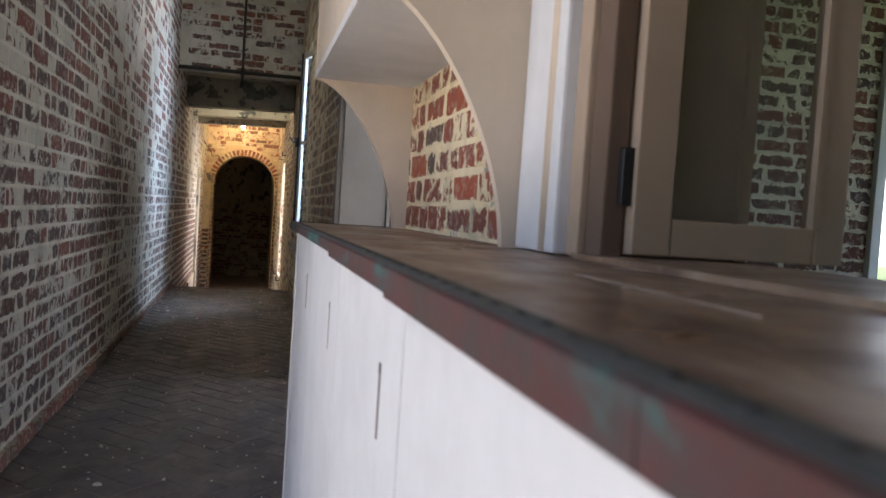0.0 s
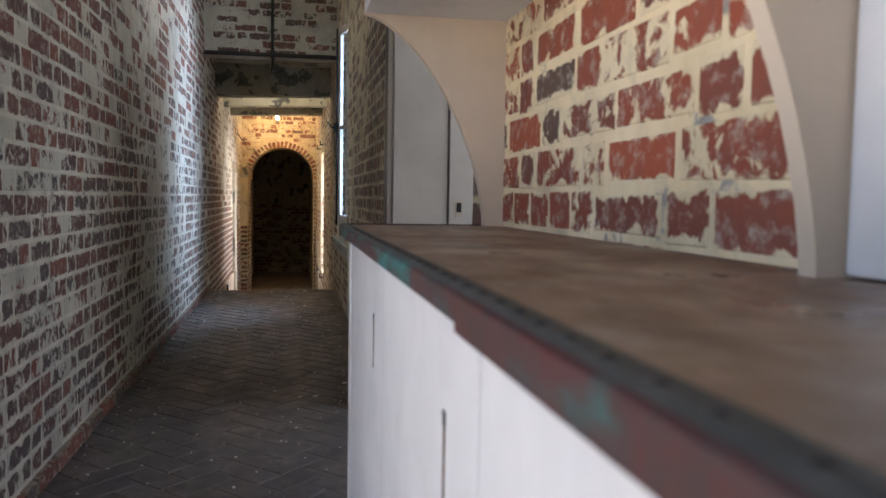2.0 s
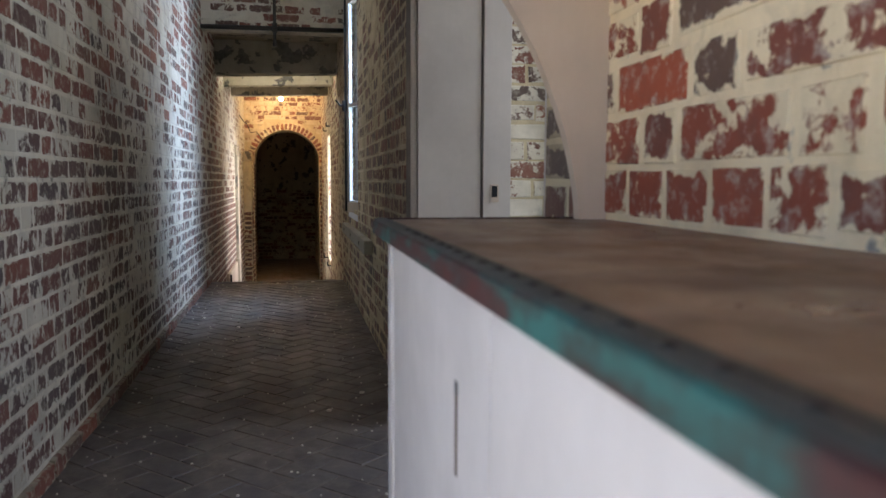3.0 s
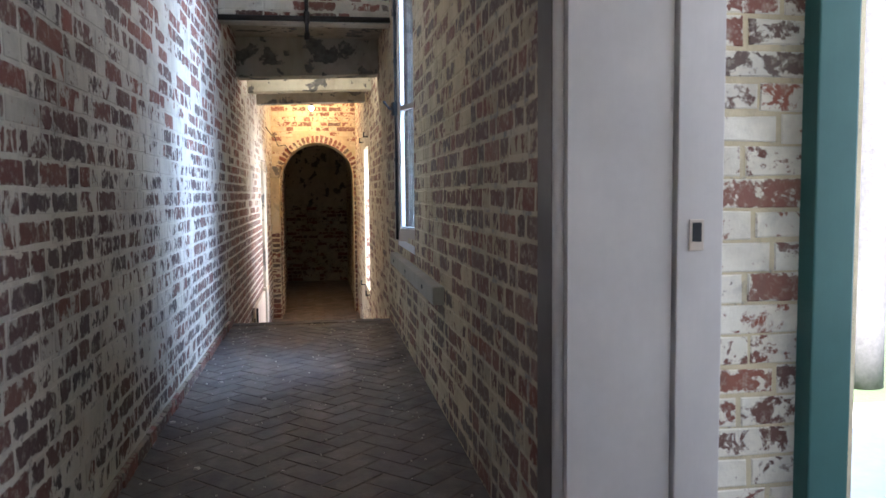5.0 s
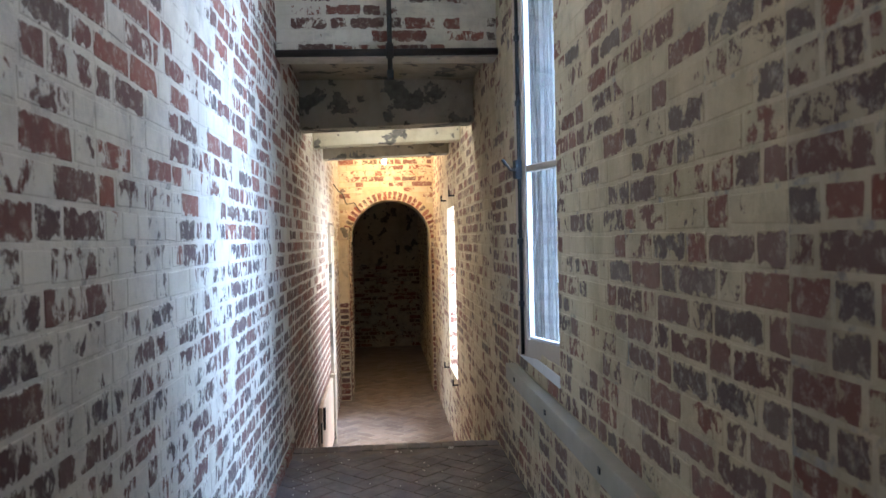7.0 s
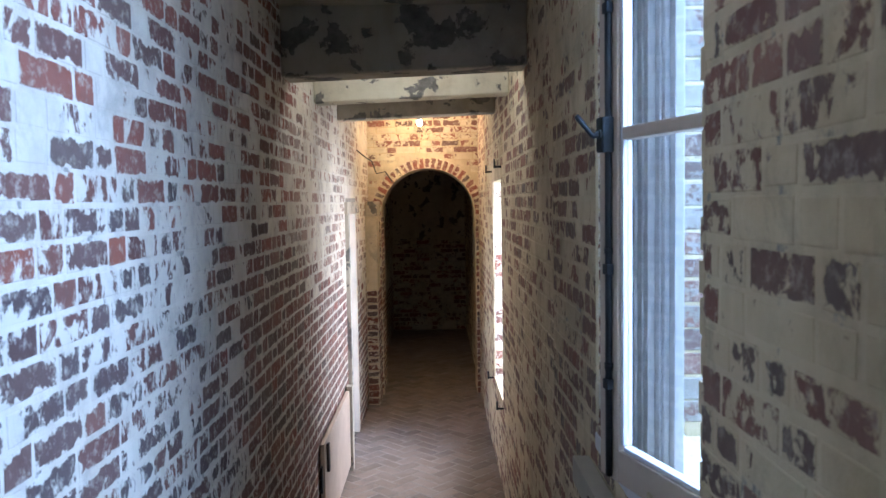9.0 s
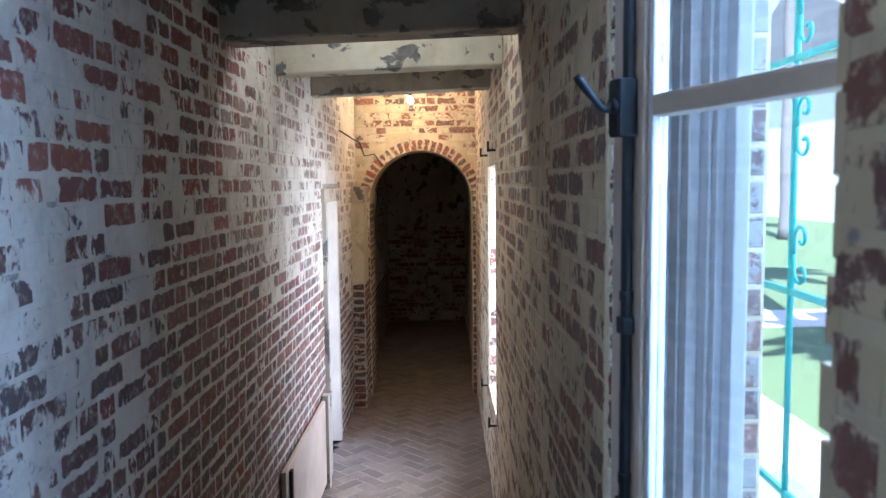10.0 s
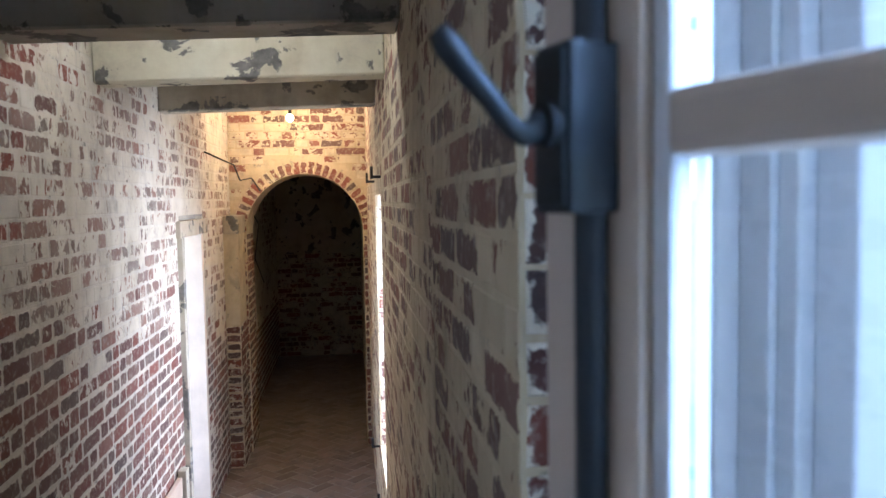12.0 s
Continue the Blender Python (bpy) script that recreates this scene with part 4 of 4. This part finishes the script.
for y in (6.97, 7.22, 7.47, 7.72, 7.97, 8.22):
    for z in (1.27, 1.555, 1.80, 2.08):
        part("scroll", scroll(y - 0.045, z + 0.037, 1, 0.033), M_TEAL, grille)
        part("scroll", scroll(y - 0.045, z - 0.037, -1, 0.033), M_TEAL, grille)

# ---- pipe, beams' end, lower passage ----
pipe = thing("ceiling_pipe", "dark rusty pipe along the brick wall with a hanging end", "pipe")
part("cross_pipe", tube([(L, 8.265, 2.285), (R, 8.265, 2.295)], 0.02, 12), M_PIPE, pipe)
part("drop_pipe", tube([(-0.13, 8.225, 3.4), (-0.13, 8.225, 2.17)], 0.014, 12), M_PIPE, pipe)
part("coupling", tube([(-0.13, 8.225, 2.25), (-0.13, 8.225, 2.33)], 0.022, 12), M_PIPE, pipe)
part("end_cap", tube([(-0.13, 8.225, 2.13), (-0.13, 8.225, 2.18)], 0.02, 12), M_PIPE, pipe)

bulb = thing("hanging_bulb", "bare lit bulb between two beams", "light bulb", "bulbs", at=(-0.12, 9.76, 2.22))
bm = bmesh.new()
bmesh.ops.create_uvsphere(bm, u_segments=16, v_segments=10, radius=0.028)
part("glass", bm, M_BULB_DIM, bulb).visible_shadow = False
part("holder", tube([(0, 0, 0.03), (0, 0, 0.16)], 0.016), M_WIRE, bulb)
bulb = thing("hanging_bulb", "bare lit bulb hanging from a short cord", "light bulb", "bulbs", at=(-0.155, 13.46, 2.21))
bm = bmesh.new()
bmesh.ops.create_uvsphere(bm, u_segments=16, v_segments=10, radius=0.028)
part("glass", bm, M_BULB, bulb).visible_shadow = False
part("holder", tube([(0, 0, 0.03), (0, 0, 0.09)], 0.016), M_WIRE, bulb)
part("cord", tube([(0, 0, 0.09), (0, 0, 0.6)], 0.004, 6), M_WIRE, bulb)

door_2 = tagged(new("door_2"), "doorway in the lower passage with a bright white jamb", "doorway", kind="structure")
part("lintel", box(L - 0.06, L + 0.03, 11.88, 12.80, 1.30, 1.405, 0.006), M_SOFFIT, door_2)
part("near_post", box(L - 0.06, L + 0.034, 11.90, 11.97, LOW, 1.299, 0.004), M_BEAM, door_2)
part("far_jamb", box(L - 0.40, L + 0.002, 12.70, 12.762, LOW, 1.299, 0.004), M_JAMB, door_2, "bright white painted jamb")

gate = thing("half_door", "low pale wooden half door folded against the brick wall", "half door")
part("panel", box(L + 0.012, L + 0.04, 10.25, 11.62, LOW + 0.06, -0.12, 0.004), M_CREAM, gate)
part("post", box(L + 0.01, L + 0.06, 11.64, 11.72, LOW, -0.09, 0.004), M_BEAM, gate)
part("handle", box(L + 0.041, L + 0.06, 10.32, 10.36, -0.32, -0.14, 0.003), M_IRON, gate)
part("handle", box(L + 0.041, L + 0.055, 10.05, 10.09, -0.36, -0.2, 0.003), M_IRON, gate)


def hook(y, z):
    """An iron pintle: a spike out of the wall with an upright pin."""
    h = thing("shutter_pintle", "small black iron pintle in the wall by the window", "pintle", "pintles")
    part("spike", tube([(R + 0.02, y, z), (R - 0.055, y, z)], 0.008, 8), M_IRON, h)
    part("pin", tube([(R - 0.05, y, z - 0.01), (R - 0.05, y, z + 0.055)], 0.008, 8), M_IRON, h)


for y, z in ((11.05, 1.64), (12.0, 1.64), (11.05, -0.13), (12.0, -0.12)):
    hook(y, z)

cable = thing("wall_cable", "thin black cable draped over the arch wall", "cable")
part("run", tube([(L + 0.01, 12.9, 1.9), (L + 0.012, 13.9, 1.88), (L + 0.05, ARCH_Y - 0.012, 1.86), (-0.66, ARCH_Y - 0.012, 1.72), (-0.56, ARCH_Y - 0.012, 1.74), (-0.48, ARCH_Y - 0.012, 1.62)], 0.007, 6), M_WIRE, cable)
part("tail", tube([(-0.60, ARCH_Y + 0.01, 1.5), (-0.60, 14.9, 1.3), (L + 0.03, 15.6, 0.9), (L + 0.03, 16.4, 0.55)], 0.007, 6), M_WIRE, cable)
pier = thing("arch_pier", "low brick pier with a plaster cap carrying the arch", "pier", at=(0, 0, LOW))
PX, PY = -0.64, 13.66
part("core", box(L + 0.002, PX, PY, ARCH_Y - 0.002, 0.0, 1.25 - LOW), M_MORTAR_R, pier)
part("cap", box(L + 0.002, PX + 0.012, PY - 0.012, ARCH_Y - 0.002, 1.25 - LOW, 1.41 - LOW, 0.012), M_SOFFIT, pier, "worn plaster cap on the pier")
rows = courses(L + 0.004, PX, 0.0, 1.25 - LOW, [], rng)
brick_face(pier, facing((0, PY, LOW), (1, 0, 0), (0, -1, 0)), rows, M_PIER, near=(-9, 9, -9, 9), limit=80, seed=51, proud=0.006)
rows = courses(PY, ARCH_Y - 0.004, 0.0, 1.25 - LOW, [], rng)
brick_face(pier, facing((PX, 0, LOW), (0, 1, 0), (1, 0, 0)), rows, M_PIER, near=(-99, 99, -9, 9), limit=120, seed=52, proud=0.006)

# scratches on the counter and chips on the floor
scratch_paint = plain_material("pale_scratch", (0.42, 0.34, 0.26), 0.7)
for pts, w in ((SCRATCH_A, 0.004), (SCRATCH_B, 0.003)):
    out = [(x - w / 2, y) for x, y in pts] + [(x + w / 2, y + 0.004) for x, y in reversed(pts)]
    part("scratch", prism(out, "z", TOP + 0.0002, TOP + 0.0008), scratch_paint, counter, "pale scratch in the counter top")
rng = random.Random(77)
bm = bmesh.new()
for k in range(420):
    x, y = rng.uniform(L + 0.03, R - 0.03), rng.uniform(2.2, DROP - 0.05)
    if rng.random() < 0.55:
        x = L + 0.03 + abs(rng.gauss(0, 0.22)) if rng.random() < 0.5 else R - 0.03 - abs(rng.gauss(0, 0.22))
        x = min(max(x, L + 0.02), R - 0.02)
    s = rng.uniform(0.002, 0.007) * (2.2 if rng.random() < 0.06 else 1)
    a = rng.uniform(0, 6.28)
    ring = [(x + s * rng.uniform(0.6, 1.3) * math.cos(a + t), y + s * rng.uniform(0.6, 1.3) * math.sin(a + t)) for t in (0, 1.3, 2.6, 3.9, 5.2)]
    lo = [bm.verts.new((px, py, 0.001)) for px, py in ring]
    hi = [bm.verts.new((x + (px - x) * 0.8, y + (py - y) * 0.8, 0.0045 + 0.3 * s)) for px, py in ring]
    bm.faces.new(hi)
    for i in range(5):
        bm.faces.new((lo[i], lo[(i + 1) % 5], hi[(i + 1) % 5], hi[i]))
tagged(part("plaster_chips", bm, M_CHIP), "small pale chips of paint and plaster on the floor", "debris", kind="stuff")

# ---- outside ----
# Unseen ground, pale so that the light bounced indoors stays neutral, not green.
yard = structure("yard", box(-12, L - 0.46, -12, 9, -0.9, -0.06), M_PATH, "unseen pale ground added to bounce light into the passage", "yard")
yard_low = structure("yard_low", box(-12, L - 0.46, 9, 22, -0.95, LOW - 0.01), M_PATH, "unseen pale ground added to bounce light in at the lower door", "yard")
ground = structure("ground", box(-300, 300, -300, 300, -1.4, -0.9), M_GRASS, "mown lawn round the building", "ground")
lawn_r = structure("lawn", box(R + 0.351, 300, -300, 300, -0.9, -0.12), M_GRASS, "sunlit mown lawn outside the windows", "lawn")
path = structure("path", box(R + 0.75, 4.6, -6, 6.0, -0.2, -0.10), M_PATH, "pale concrete path beside the wall", "path")
path2 = structure("path_far", box(0.84, 2.43, 6.0, 40, -0.2, -0.105), M_PATH, "pale concrete path beside the wall", "path")
path3 = structure("path_cross", box(2.43, 60, 14.2, 15.2, -0.2, -0.105), M_PATH, "pale path across the lawn", "path")


# the side room behind the window over the counter
side_room = structure("side_room_wall", bmesh.new(), M_MORTAR, "brick walls of the dim room behind the counter window", "wall")
bm = bmesh.new()
for x0, x1, z0, z1 in ((1.301, 3.2, -0.1, 2.4), (3.2, 4.1, -0.1, 0.72), (3.2, 4.1, 2.0, 2.4), (4.1, 4.9, -0.1, 2.4)):
    bm_box(bm, x0, x1, 3.31, 3.51, z0, z1)
bm_box(bm, 1.221, 1.3, 2.4, 3.51, -0.1, 2.4)
# The hole in this wall is out of sight, added to light the room.
wall_bm(4.7, 4.9, -1.7, 3.309, -0.1, 2.4, [(-0.8, 2.9, 0.5, 2.2)], bm)
bm_box(bm, 0.727, 4.699, -1.7, -1.5, -0.1, 2.4)
bm.to_mesh(side_room.data)
bm.free()
structure("side_room_floor", box(0.727, 4.699, -1.5, 3.309, -0.099, -0.02), M_DUST_DARK, "bare floor of the side room", "floor")
structure("side_room_ceiling", box(0.727, 4.9, -1.7, 3.51, 2.4, 2.52), M_CEIL, "plaster ceiling of the side room", "ceiling")
SIDE_FACE = facing((0, 3.31, 0), (1, 0, 0), (0, -1, 0))
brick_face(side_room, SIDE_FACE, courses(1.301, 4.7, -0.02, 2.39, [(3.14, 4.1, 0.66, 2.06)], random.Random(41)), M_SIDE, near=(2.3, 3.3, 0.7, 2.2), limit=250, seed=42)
window_3 = tagged(new("window_3"), "pale window frame in the brick wall of the side room", "window", kind="structure")
part("post", box(3.14, 3.2, 3.28, 3.36, 0.72, 2.0, 0.004), M_WINDOW, window_3)
part("head", box(3.14, 4.1, 3.28, 3.36, 2.001, 2.06, 0.004), M_WINDOW, window_3)
part("sill", box(3.14, 4.1, 3.26, 3.36, 0.66, 0.719, 0.004), M_WINDOW, window_3)


def palm(x, y, h, r):
    rng3 = random.Random(int(x * 100 + y))
    t = thing("palm_tree", "palm tree with a rough grey trunk on the lawn", "tree", "palms", (x, y, -0.12))
    pts = [(0.02 * math.sin(k * 0.7), 0.02 * math.cos(k * 0.5), h * k / 24) for k in range(25)]
    part("trunk", tube(pts, [r * (1.12 if k == 0 else 1.0 - 0.1 * (k / 24)) * rng3.uniform(0.96, 1.04) for k in range(25)], 16), M_BARK, t)
    bm = bmesh.new()
    for k in range(26):
        a, up = 2 * math.pi * k / 26 * 2.4, rng3.uniform(-0.3, 1.0)
        base = Vector((0, 0, h))
        d = Vector((math.cos(a), math.sin(a), up)).normalized()
        prev = None
        for s in range(7):
            f = s / 6
            c = base + d * 1.7 * f + Vector((0, 0, -0.9 * f * f))
            wv = Vector((-math.sin(a), math.cos(a), 0)) * (0.34 * math.sin(math.pi * (0.12 + 0.88 * f)) + 0.01)
            cur = (bm.verts.new(c - wv - Vector((0, 0, 0.1))), bm.verts.new(c), bm.verts.new(c + wv - Vector((0, 0, 0.1))))
            if prev:
                bm.faces.new((prev[0], prev[1], cur[1], cur[0]))
                bm.faces.new((prev[1], prev[2], cur[2], cur[1]))
            prev = cur
    part("crown", bm, M_LEAF, t)


palm(3.0, 6.4, 9.0, 0.12)
palm(3.2, 11.6, 9.5, 0.12)
palm(9.0, 26.0, 8.5, 0.17)

house = thing("house", "white two-storey house with a grey hipped roof beyond the lawn", "house")
part("wall", box(14, 34, 30, 42, -0.12, 6.0), M_HOUSE, house)
part("roof", prism([(29.5, 6.0), (42.5, 6.0), (36, 9.0)], "x", 13.5, 34.5), M_ROOF, house)
for k in range(6):
    for z in (0.9, 3.8):
        w = part("window", box(15.5 + 3.1 * k, 16.6 + 3.1 * k, 29.93, 30.0, z, z + 1.5), M_NIGHT, house)
        part("window_frame", box(15.4 + 3.1 * k, 16.7 + 3.1 * k, 29.9, 29.96, z - 0.1, z), M_HOUSE, w)
